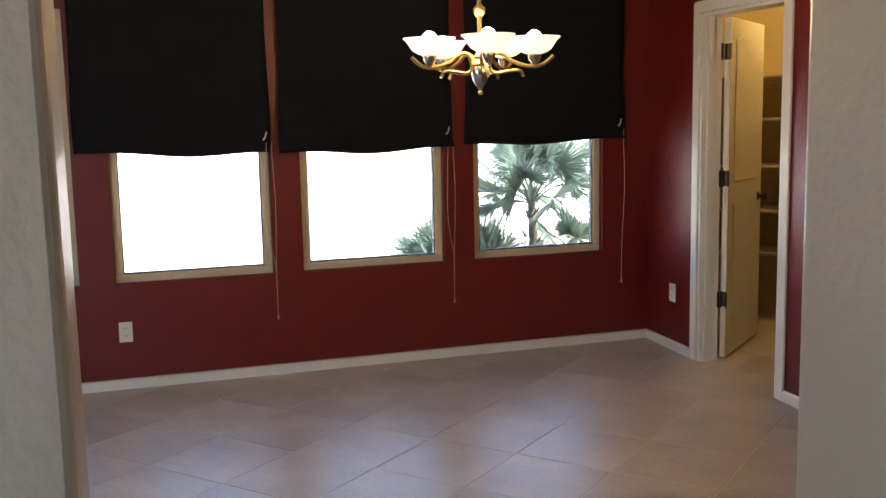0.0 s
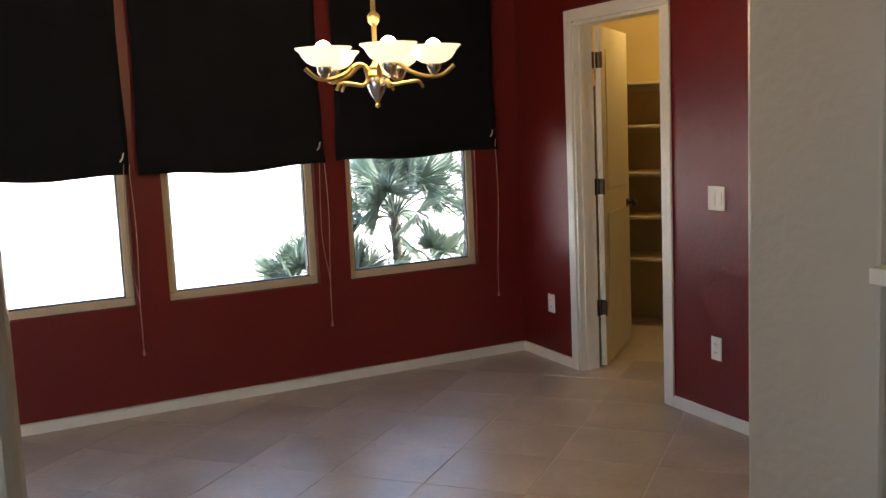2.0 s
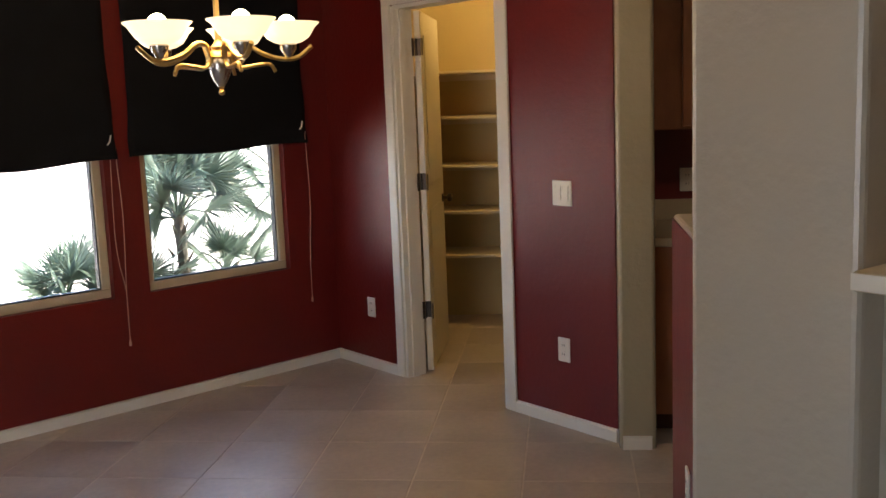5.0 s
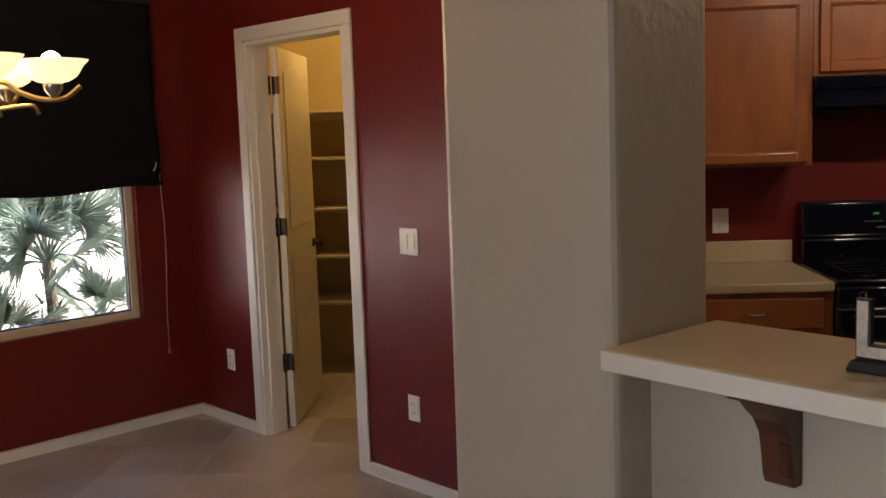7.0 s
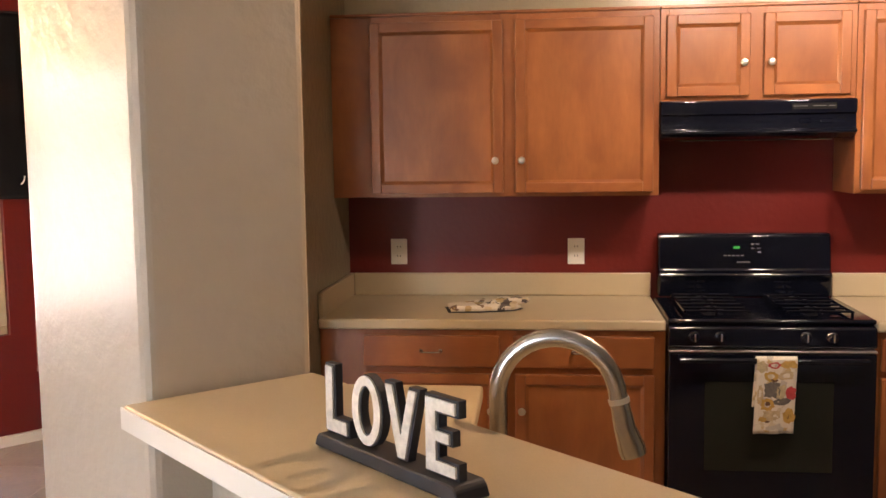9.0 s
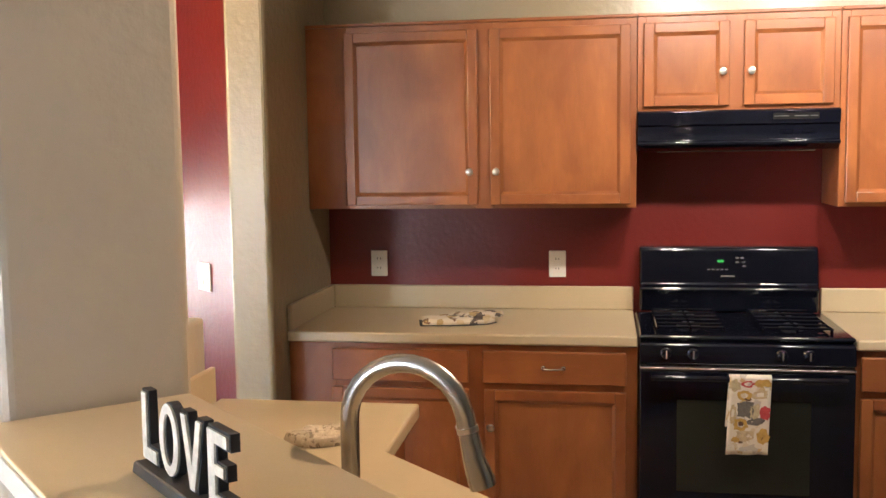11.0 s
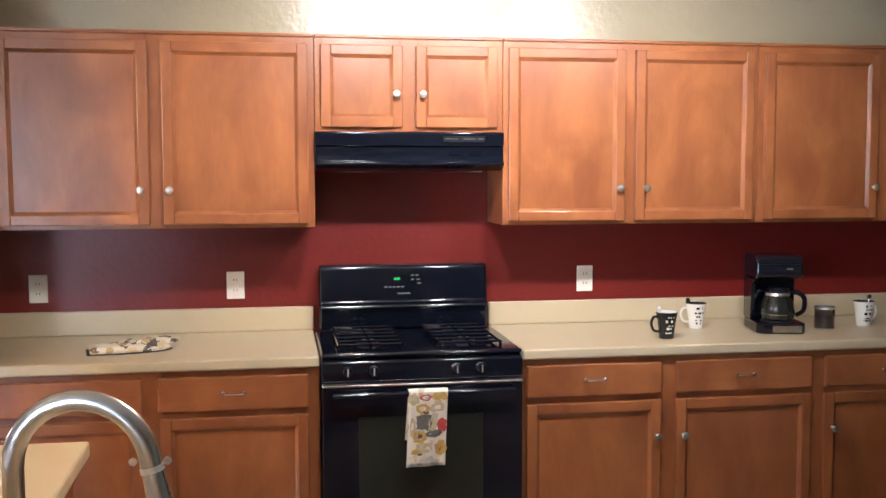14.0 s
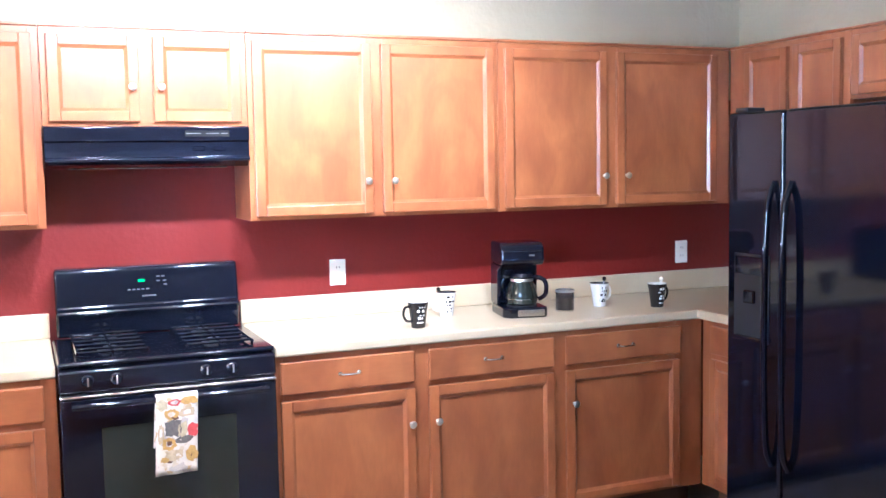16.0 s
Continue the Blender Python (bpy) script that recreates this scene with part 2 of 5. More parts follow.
M_CERAM_B = material("black_ceramic", (0.015, 0.013, 0.013), 0.2, vary=0.1)
M_COFFEE = material("ground_coffee", (0.05, 0.022, 0.012), 0.9, vary=0.4, scale=60)
# leaf green paled and greyed, so the outdoor glare is in its colour
M_PALM = material("palm_leaf", (0.17, 0.225, 0.180), 0.5, vary=0.35, scale=3, fine=0.2, fine_scale=30)
nt = M_PALM.node_tree
tl = nt.nodes.new("ShaderNodeBsdfTranslucent")
tl.inputs["Color"].default_value = (0.22, 0.30, 0.23, 1)
mx = nt.nodes.new("ShaderNodeMixShader")
mx.inputs[0].default_value = 0.4
nt.links.new(nt.nodes["Principled BSDF"].outputs[0], mx.inputs[1])
nt.links.new(tl.outputs[0], mx.inputs[2])
nt.links.new(mx.outputs[0], nt.nodes["Material Output"].inputs[0])
M_TRUNK = material("palm_bark", (0.13, 0.12, 0.09), 0.9, vary=0.4, scale=14, bump=0.6, bump_scale=30)
M_GROUND = material("pale_gravel", (0.55, 0.50, 0.43), 0.95, vary=0.15, scale=0.7, fine=0.15, fine_scale=60)
M_LED = material("green_display", (0.01, 0.05, 0.01), 0.3, emit=(0.10, 1.0, 0.18), emit_strength=0.018)
M_DARKPRINT = material("dark_print", (0.008, 0.008, 0.009), 0.6, spec=0.1)
M_PRINT = material("grey_print", (0.10, 0.10, 0.10), 0.5)


def glass(name, colour, rough=0.0):
    m = bpy.data.materials.new(name)
    m.use_nodes = True
    b = m.node_tree.nodes["Principled BSDF"]
    b.inputs["Base Color"].default_value = (*colour, 1)
    b.inputs["Transmission Weight"].default_value, b.inputs["Roughness"].default_value = 1.0, rough
    b.inputs["IOR"].default_value = 1.45
    return m


M_GLASS = glass("clear_glass", (0.97, 0.98, 0.97))

# ---- helpers for meshes ----


def box(bm, x0, x1, y0, y1, z0, z1, bevel=0.0, seg=2):
    """A box with edges rounded by bevel metres."""
    vs = [bm.verts.new((x, y, z)) for x in (x0, x1) for y in (y0, y1) for z in (z0, z1)]
    idx = ((0, 1, 3, 2), (4, 6, 7, 5), (0, 4, 5, 1), (2, 3, 7, 6), (0, 2, 6, 4), (1, 5, 7, 3))
    fs = [bm.faces.new([vs[i] for i in f]) for f in idx]
    if bevel:
        es = list({e for f in fs for e in f.edges})
        bmesh.ops.bevel(bm, geom=es, offset=bevel, segments=seg, affect="EDGES", profile=0.5)
    return bm


def prism(bm, pts, z0, z1, axis="z", bevel=0.0, seg=2):
    """A polygon drawn out along an axis; for "x" the points are (y, z), for "y" (x, z)."""
    def at3(p, h):
        return {"z": (p[0], p[1], h), "x": (h, p[0], p[1]), "y": (p[0], h, p[1])}[axis]
    lo, hi = [bm.verts.new(at3(p, z0)) for p in pts], [bm.verts.new(at3(p, z1)) for p in pts]
    n = len(pts)
    fs = [bm.faces.new(lo), bm.faces.new(hi)] + [bm.faces.new((lo[i], lo[(i + 1) % n], hi[(i + 1) % n], hi[i])) for i in range(n)]
    bmesh.ops.recalc_face_normals(bm, faces=fs)
    if bevel:
        es = list({e for f in fs for e in f.edges})
        bmesh.ops.bevel(bm, geom=es, offset=bevel, segments=seg, affect="EDGES", profile=0.5)
    return bm


def lathe(bm, profile, n=20, centre=(0, 0, 0), closed=False):
    """A turned shape from (radius, height) pairs."""
    rings = []
    for r, z in profile:
        rings.append([bm.verts.new((centre[0] + r * math.cos(2 * math.pi * k / n), centre[1] + r * math.sin(2 * math.pi * k / n), centre[2] + z)) for k in range(n)])
    for a, c in zip(rings, rings[1:]):
        for k in range(n):
            bm.faces.new((a[k], a[(k + 1) % n], c[(k + 1) % n], c[k]))
    if not closed:
        bm.faces.new(list(reversed(rings[0])))
        bm.faces.new(rings[-1])
    return bm


def tube(bm, pts, r, n=10):
    """A round bar along points; r is one radius or one for each point."""
    pts = [Vector(p) for p in pts]
    rs = r if isinstance(r, (list, tuple)) else [r] * len(pts)
    rings, up = [], Vector((0.123, 0.2, 1)).normalized()
    for i, p in enumerate(pts):
        d = (pts[min(i + 1, len(pts) - 1)] - pts[max(i - 1, 0)]).normalized()
        side = d.cross(up)
        if side.length < 0.05:
            side = d.cross(Vector((1, 0, 0)))
        side.normalize()
        other = side.cross(d).normalized()
        up = other
        rings.append([bm.verts.new(p + rs[i] * (math.cos(2 * math.pi * k / n) * side + math.sin(2 * math.pi * k / n) * other)) for k in range(n)])
    for a, c in zip(rings, rings[1:]):
        for k in range(n):
            bm.faces.new((a[k], a[(k + 1) % n], c[(k + 1) % n], c[k]))
    bm.faces.new(rings[0])
    bm.faces.new(rings[-1])
    bmesh.ops.recalc_face_normals(bm, faces=bm.faces[:])
    return bm


def smooth_path(pts, n=6):
    """Catmull-Rom points through the given ones."""
    p = [Vector(q) for q in pts]
    p = [p[0] * 2 - p[1]] + p + [p[-1] * 2 - p[-2]]
    out = []
    for i in range(1, len(p) - 2):
        for k in range(n):
            t = k / n
            out.append(0.5 * ((2 * p[i]) + (p[i + 1] - p[i - 1]) * t + (2 * p[i - 1] - 5 * p[i] + 4 * p[i + 1] - p[i + 2]) * t * t
                              + (3 * p[i] - p[i - 1] - 3 * p[i + 1] + p[i + 2]) * t ** 3))
    return out + [p[-2]]


def part(name, bm, mat, parent=None, label="", smooth=False):
    """Links a bmesh as one mesh object, under a thing or a part."""
    me = bpy.data.meshes.new(name)
    bmesh.ops.recalc_face_normals(bm, faces=bm.faces[:])
    bm.to_mesh(me)
    bm.free()
    if smooth:
        for p in me.polygons:
            p.use_smooth = True
        me.set_sharp_from_angle(angle=radians(38))
    me.materials.append(mat)
    ob = new(name, me)
    if smooth == 2:
        ob.modifiers.new("even_normals", "WEIGHTED_NORMAL")
    ob.parent = parent
    if label:
        ob["label"] = label
    return ob


def thing(name, m, label, category, group="", kind=""):
    ob = new(name)
    ob.empty_display_size = 0.1
    ob.matrix_world = m
    return tagged(ob, label, category, group, kind)


def structure(name, bm, mat, m=None, label="", category=""):
    ob = part(name, bm, mat)
    if m is not None:
        ob.matrix_world = m
    return tagged(ob, label, category or name.split("_")[0], kind="structure")


def B():
    return bmesh.new()


# ---- plan ----
CX, CY = -3.128, 0.799                      # corner of the window wall and the pantry wall
W_WIN = pose(CX, CY, 0, 0, 0, 229.5)          # x along the window wall, y into the room
W_PAN = pose(CX, CY, 0, 0, 0, -43.17)          # x along the pantry wall, y into the pantry
W_BAR = pose(-1.104, -2.852, 0, 0, 0, -45)  # x along the bar, y towards the kitchen
XL, XR = -1.355, 3.45                       # side walls of the kitchen

# ---- floor, walls, ceiling ----
PLAN = [(4.2, -6.74), (4.2, 0.3), (-1.3, 0.3), (-1.3, 2.15), (-3.45, 2.15), (-3.45, 0.95), (-3.27, 0.92), (-6.80, -3.22), (-7.2, -3.3), (-7.2, -6.74)]
bm = prism(B(), PLAN, -0.2, -0.0018)
floor = structure("floor", bm, M_GROUT, None, "beige stone-look ceramic tile floor laid square with pale grout", "floor")

bm = prism(B(), PLAN, CEIL, CEIL + 0.15)
structure("ceiling", bm, M_CEIL, None, "plain off-white textured ceiling", "ceiling")

WINS = ((0.330, 1.214), (1.410, 2.290), (2.468, 3.355), (3.545, 4.425))   # openings along the window wall
WZ0, WZ1, WT = 0.605, 2.12, 0.16
bm = B()
xs = [-0.2] + [v for w in WINS for v in w] + [5.45]
for k in range(0, len(xs), 2):
    box(bm, xs[k], xs[k + 1], -WT, 0, -0.05, CEIL)
for a, c in WINS:
    box(bm, a, c, -WT, 0, -0.05, WZ0)
    box(bm, a, c, -WT, 0, WZ1, CEIL)
structure("wall_windows", bm, M_RED, W_WIN, "deep red painted wall with a row of tall windows", "wall")

P0, P1, PZ = 0.670, 1.495, 2.057                          # pantry doorway along its wall
PT = 0.12
PLEN = 2.205
bm = B()
box(bm, 0, P0, 0, PT, -0.05, CEIL)
box(bm, P1, PLEN, 0, PT, -0.05, CEIL)
box(bm, P0, P1, 0, PT, PZ, CEIL)
structure("wall_pantry", bm, M_RED, W_PAN, "deep red painted angled wall with a pantry doorway", "wall")

bm = box(B(), XL, XR + 0.14, 0, 0.14, -0.05, 1.90)
structure("wall_kitchen_lower", bm, M_RED, None, "deep red painted kitchen wall behind the counter", "wall")
bm = box(B(), XL, XR + 0.14, 0, 0.14, 1.90, CEIL)
structure("wall_kitchen_upper", bm, M_CREAM_DIM, None, "cream painted wall above the kitchen cabinets", "wall")
bm = box(B(), -1.515, XL, -0.80, 0.14, -0.05, CEIL, 0.018, 3)
structure("wall_kitchen_left", bm, M_CREAM_DIM, None, "cream painted wall end with rounded corners", "wall")
bm = box(B(), XR, XR + 0.14, -4.0, 0, -0.05, CEIL)
structure("wall_kitchen_right", bm, M_CREAM_DIM, None, "cream painted side wall", "wall")
bm = box(B(), XR, XR + 0.14, -6.74, -4.0, -0.05, CEIL)
structure("wall_east", bm, M_LIVING, None, "beige painted side wall", "wall")
bm = box(B(), -6.66, -6.52, -6.74, -3.1, -0.05, CEIL)
structure("wall_west", bm, M_LIVING, None, "beige painted side wall", "wall")
# unseen wall, its opening placed to suit the daylight lamp
bm = B()
box(bm, -6.52, -4.05, -6.74, -6.60, -0.05, CEIL)
box(bm, -2.55, XR, -6.74, -6.60, -0.05, CEIL)
box(bm, -4.05, -2.55, -6.74, -6.60, 2.25, CEIL)
box(bm, -4.05, -2.55, -6.74, -6.60, -0.05, 0.25)
structure("wall_south", bm, M_LIVING, None, "unseen beige wall with a wide opening added for daylight", "wall")
# pantry enclosure
bm = box(B(), -3.40, -1.43, 1.97, 2.09, -0.05, CEIL)
structure("wall_pantry_back", bm, M_PANTRY, None, "warm beige painted pantry back wall", "wall")
bm = box(B(), -1.55, -1.43, 0.14, 1.97, -0.05, CEIL)
structure("wall_pantry_right", bm, M_PANTRY, None, "warm beige painted pantry side wall", "wall")
bm = box(B(), -3.40, -3.28, 0.70, 1.97, -0.05, CEIL)
structure("wall_pantry_left", bm, M_PANTRY, None, "warm beige painted pantry side wall", "wall")
# near wall end by the way in
bm = box(B(), -0.85, 0, 0, 0.14, -0.05, CEIL, 0.02, 3)
structure("wall_entry", bm, M_BEIGE, pose(-2.124, -4.481, 0, 0, 0, 45), "beige painted wall end with a rounded corner", "wall")
# column, half walls
bm = prism(B(), [(-1.104, -2.854), (-0.882, -2.596), (-1.15, -2.32), (-1.438, -2.612)], -0.05, CEIL, "z", 0.02, 3)
structure("column", bm, M_BEIGE, None, "thick beige textured column with rounded corners", "column")
bm = box(B(), -0.05, 1.95, 0.113, 0.233, -0.05, 1.115)
structure("half_wall_bar", bm, M_BEIGE, W_BAR, "beige half wall carrying the breakfast bar", "wall")
bm = box(B(), -1.385, -1.205, -2.45, -1.78, -0.05, 1.158, 0.012, 2)
structure("half_wall_side", bm, M_BEIGE, None, "low beige half wall between kitchen and dining area", "wall")
bm = prism(B(), [(-1.387, -1.79), (-1.391, -1.79), (-1.391, -2.46), (-1.387, -2.46)], 0, 1.146)
structure("half_wall_paint", bm, M_RED, None, "deep red paint on the dining side of the half wall", "wall")


def baseboard(name, x0, x1, m, y0=-0.014, y1=-0.0005):
    bm = B()
    prism(bm, [(y1, 0), (y0, 0), (y0, 0.050), (y0 + 0.006, 0.060), (y1, 0.060)], x0, x1, "x")
    return structure(name, bm, M_TRIM, m, "white painted low baseboard along the wall", "baseboard")


baseboard("baseboard_windows", 0.014, 5.4, W_WIN, 0.014, 0.0005)
baseboard("baseboard_pantry_a", 0.0, P0 - 0.075, W_PAN)
baseboard("baseboard_pantry_b", P1 + 0.067, PLEN + 0.006, W_PAN)
baseboard("baseboard_kitchen_end", -1.50, XL - 0.02, pose(0, -0.80, 0))
baseboard("baseboard_half_wall", -2.46, -1.795, pose(-1.405, 0, 0, 0, 0, 90), 0.0005, 0.014)

# ---- windows ----


def window(k, a, c):
    root = thing("window_%d" % k, W_WIN @ pose((a + c) / 2, -0.02, WZ0), "tall window with an almond vinyl frame below a black shade", "window", kind="structure")
    w, h, f = c - a, WZ1 - WZ0, 0.047
    bm = B()
    for x0, x1, z0, z1 in ((-w / 2, w / 2, 0.0, f), (-w / 2, w / 2, h - f, h), (-w / 2, -w / 2 + f, f, h - f), (w / 2 - f, w / 2, f, h - f)):
        box(bm, x0, x1, -0.085, -0.02, z0, z1, 0.004, 1)
    part("window_frame", bm, M_WFRAME, root)
    bm = B()
    g = f
    for x0, x1, z0, z1 in ((-w / 2 + g, w / 2 - g, g, g + 0.006), (-w / 2 + g, -w / 2 + g + 0.006, g + 0.006, h - g), (w / 2 - g - 0.006, w / 2 - g, g + 0.006, h - g)):
        box(bm, x0, x1, -0.07, -0.03, z0, z1)
    part("gasket", bm, M_BLACK_M, root, "thin black glazing gasket")
    bm = box(B(), -w / 2 + f, w / 2 - f, -0.056, -0.052, f, h - f)
    p = part("pane", bm, M_GLASS, root)
    p.visible_shadow = False


for k, (a, c) in enumerate(WINS):
    window(k + 1, a, c)

# ---- pantry doorway trim ----
bm = B()
CW = 0.068
for x0, x1, z0, z1 in ((P0 - CW - 0.005, P0 - 0.005, 0, PZ + 0.005), (P1 + 0.005, P1 + CW + 0.005, 0, PZ + 0.005), (P0 - CW - 0.005, P1 + CW + 0.005, PZ + 0.005, PZ + CW + 0.005)):
    box(bm, x0, x1, -0.016, -0.0005, z0, z1, 0.005, 2)
structure("trim_pantry_casing", bm, M_TRIM, W_PAN, "white painted door casing round the pantry doorway", "door casing")
bm = B()
box(bm, P0 - 0.004, P0 + 0.016, -0.004, PT + 0.004, 0, PZ)
box(bm, P1 - 0.016, P1 + 0.004, -0.004, PT + 0.004, 0, PZ)
box(bm, P0 + 0.016, P1 - 0.016, -0.004, PT + 0.004, PZ - 0.016, PZ + 0.004)
box(bm, P0 + 0.016, P0 + 0.028, 0.03, 0.07, 0, PZ - 0.016)
box(bm, P1 - 0.028, P1 - 0.016, 0.03, 0.07, 0, PZ - 0.016)
structure("trim_pantry_jamb", bm, M_TRIM, W_PAN, "white painted door jamb of the pantry", "door jamb")

HX, HY = P0 + 0.022, PT + 0.006
door = thing("door_1", W_PAN @ pose(HX, HY, 0.012, 0, 0, 133), "cream painted panel door standing open into the pantry", "door", kind="structure")
bm = box(B(), 0.030, 0.785, -0.036, 0, 0, PZ - 0.03, 0.003, 1)
leaf = part("door_leaf", bm, M_DOOR, door)
for z0, z1 in ((0.16, 0.92), (1.06, 1.90)):
    for y0, y1 in ((-0.041, -0.0355), (-0.0005, 0.005)):
        bm = B()
        pts = [(0.14, z0), (0.645, z0), (0.645, z1)] + ([(0.39, z1 + 0.05)] if z0 > 1 else []) + [(0.14, z1)]
        prism(bm, pts, y0, y1, "y", 0.004, 2)
        part("panel", bm, M_DOOR, leaf)
bm = B()
for s in (-1, 1):
    y = -0.018 + s * 0.018
    pr = [(0.026, 0), (0.026, 0.006), (0.010, 0.010), (0.010, 0.03), (0.024, 0.036), (0.027, 0.05), (0.018, 0.062), (0.002, 0.064)]
    tmp = B()
    lathe(tmp, pr, 16)
    bmesh.ops.transform(tmp, matrix=pose(0.71, y, 0.93, -90 if s > 0 else 90), verts=tmp.verts[:])
    me = bpy.data.meshes.new("tmp")
    tmp.to_mesh(me)
    tmp.free()
    bm.from_mesh(me)
    bpy.data.meshes.remove(me)
part("door_knob", bm, M_BRONZE, door, "dark bronze knob", True)
for z in (0.36, 1.09, 1.83):
    bm = B()
    box(bm, -0.034, 0.0, -0.052, -0.048, z - 0.046, z + 0.046, 0.002, 1)
    box(bm, 0.0275, 0.0298, -0.036, -0.002, z - 0.046, z + 0.046)
    box(bm, -0.002, 0.0275, -0.012, -0.008, z - 0.046, z + 0.046)
    tube(bm, [(0.0, 0.004, z - 0.048), (0.0, 0.004, z + 0.048)], 0.007, 10)
    part("hinge", bm, M_BRONZE, door, "dark bronze butt hinge")

# ---- pantry shelves ----
for z in (0.50, 0.80, 1.11, 1.437, 1.737):
    bm = box(B(), -3.27, -1.56, 1.58, 1.96, z - 0.02, z, 0.003, 1)
    sh = tagged(part("pantry_shelf", bm, M_SHELF), "cream painted empty pantry shelf fixed to the walls", "shelf", "pantry shelves")
    bm = box(B(), -3.27, -1.56, 1.945, 1.968, z - 0.062, z - 0.0205)
    part("cleat", bm, M_SHELF, sh)

# ---- wall plates ----


def plate(m, kind, label, group):
    root = thing("outlet" if kind == "outlet" else "light_switch", m, label, "outlet" if kind == "outlet" else "switch", group)
    w = 0.118 if kind == "double" else 0.074
    part("cover_plate", box(B(), -w / 2, w / 2, -0.007, 0, -0.058, 0.058, 0.003, 2), M_PLATE, root)
    if kind == "outlet":
        for z in (-0.021, 0.021):
            bm = B()
            prism(bm, [(-0.016, z - 0.009), (-0.010, z - 0.014), (0.010, z - 0.014), (0.016, z - 0.009), (0.016, z + 0.009), (0.010, z + 0.014), (-0.010, z + 0.014), (-0.016, z + 0.009)], -0.0095, -0.0065, "y")
            so = part("socket", bm, M_PLATE, root)
            bm = B()
            box(bm, -0.008, -0.005, -0.0102, -0.0092, z - 0.003, z + 0.006)
            box(bm, 0.005, 0.008, -0.0102, -0.0092, z - 0.003, z + 0.006)
            part("slots", bm, M_PLATE_D, so)
    else:
        for x in ((-0.023, 0.023) if kind == "double" else (0,)):
            bm = B()
            prism(bm, [(-0.0065, -0.033), (-0.011, -0.033), (-0.0085, 0.033), (-0.0065, 0.033)], x - 0.0165, x + 0.0165, "x")
            part("rocker", bm, M_PLATE, root, "white rocker switch")
            bm = B()
            for s in (-1, 1):
                box(bm, x + s * 0.0172, x + s * 0.0184, -0.0076, -0.0065, -0.034, 0.034)
            part("rocker_gap", bm, M_PLATE_D, root)
    return root


plate(W_WIN @ pose(3.318, 0, 0.33, 0, 0, 180), "outlet", "white outlet plate low on the red window wall", "dining outlets")
plate(W_PAN @ pose(0.357, 0, 0.366), "outlet", "white outlet plate low beside the pantry casing", "dining outlets")
plate(W_PAN @ pose(1.892, 0, 0.373), "outlet", "white outlet plate low on the red pantry wall", "dining outlets")
plate(W_PAN @ pose(1.899, 0, 1.109), "double", "white double rocker switch on the red pantry wall", "")
for x in (-1.126, -0.33, 1.21, 3.08):
    plate(pose(x, 0, 1.112), "outlet", "white outlet plate on the red wall above the counter", "counter outlets")
plate(pose(-1.391, -2.22, 0.40, 0, 0, -90), "outlet", "white outlet plate low on the red half wall", "dining outlets")

# ---- kitchen cabinets ----


def knob(parent, x, y, z, m=None):
    bm = B()
    lathe(bm, [(0.0075, 0), (0.006, 0.004), (0.0055, 0.013), (0.013, 0.019), (0.0155, 0.024), (0.012, 0.029), (0.002, 0.031)], 14)
    bmesh.ops.transform(bm, matrix=pose(x, y, z, 90), verts=bm.verts[:])
    return part("knob", bm, M_CHROME, parent, "small polished chrome knob", True)


def pull(parent, x, y, z):
    bm = B()
    pts = smooth_path([(x - 0.038, y, z), (x - 0.036, y - 0.018, z), (x - 0.02, y - 0.027, z), (x + 0.02, y - 0.027, z), (x + 0.036, y - 0.018, z), (x + 0.038, y, z)], 5)
    n = len(pts)
    tube(bm, pts, [0.0031 + 0.0028 * abs(2 * k / (n - 1) - 1) ** 2 for k in range(n)], 8)
    for s in (-1, 1):
        rosette = lathe(B(), [(0.0095, 0), (0.0085, 0.003), (0.006, 0.005)], 12)
        bmesh.ops.transform(rosette, matrix=pose(x + s * 0.038, y, z, 90), verts=rosette.verts[:])
        me = bpy.data.meshes.new("rosette")
        rosette.to_mesh(me)
        rosette.free()
        bm.from_mesh(me)
        bpy.data.meshes.remove(me)
    return part("handle", bm, M_STEEL, parent, "brushed nickel bow handle", True)


def panel_door(parent, x0, x1, z0, z1, y, rail=0.041, name="door"):
    """A frame door with a recessed flat centre panel and a moulded inner edge; y is its back."""
    d = part(name, box(B(), x0, x1, y - 0.008, y - 0.0005, z0, z1), M_WOOD, parent)
    f = y - 0.021
    for a, c in ((x0, x0 + rail), (x1 - rail, x1)):
        part("stile", box(B(), a, c, f, y - 0.0075, z0, z1, 0.004, 2), M_WOOD, d)
    for p, q in ((z0, z0 + rail), (z1 - rail, z1)):
        part("rail", box(B(), x0 + rail, x1 - rail, f, y - 0.0075, p, q, 0.004, 2), M_WOOD_H, d)
    bm = B()
    e = 0.011
    xa, xb, za, zb = x0 + rail, x1 - rail, z0 + rail, z1 - rail
    o = [bm.verts.new(v) for v in ((xa, f + 0.003, za), (xb, f + 0.003, za), (xb, f + 0.003, zb), (xa, f + 0.003, zb))]
    n = [bm.verts.new(v) for v in ((xa + e, y - 0.0085, za + e), (xb - e, y - 0.0085, za + e), (xb - e, y - 0.0085, zb - e), (xa + e, y - 0.0085, zb - e))]
    for k in range(4):
        bm.faces.new((o[k], o[(k + 1) % 4], n[(k + 1) % 4], n[k]))
    part("moulding", bm, M_WOOD, d)
    return d


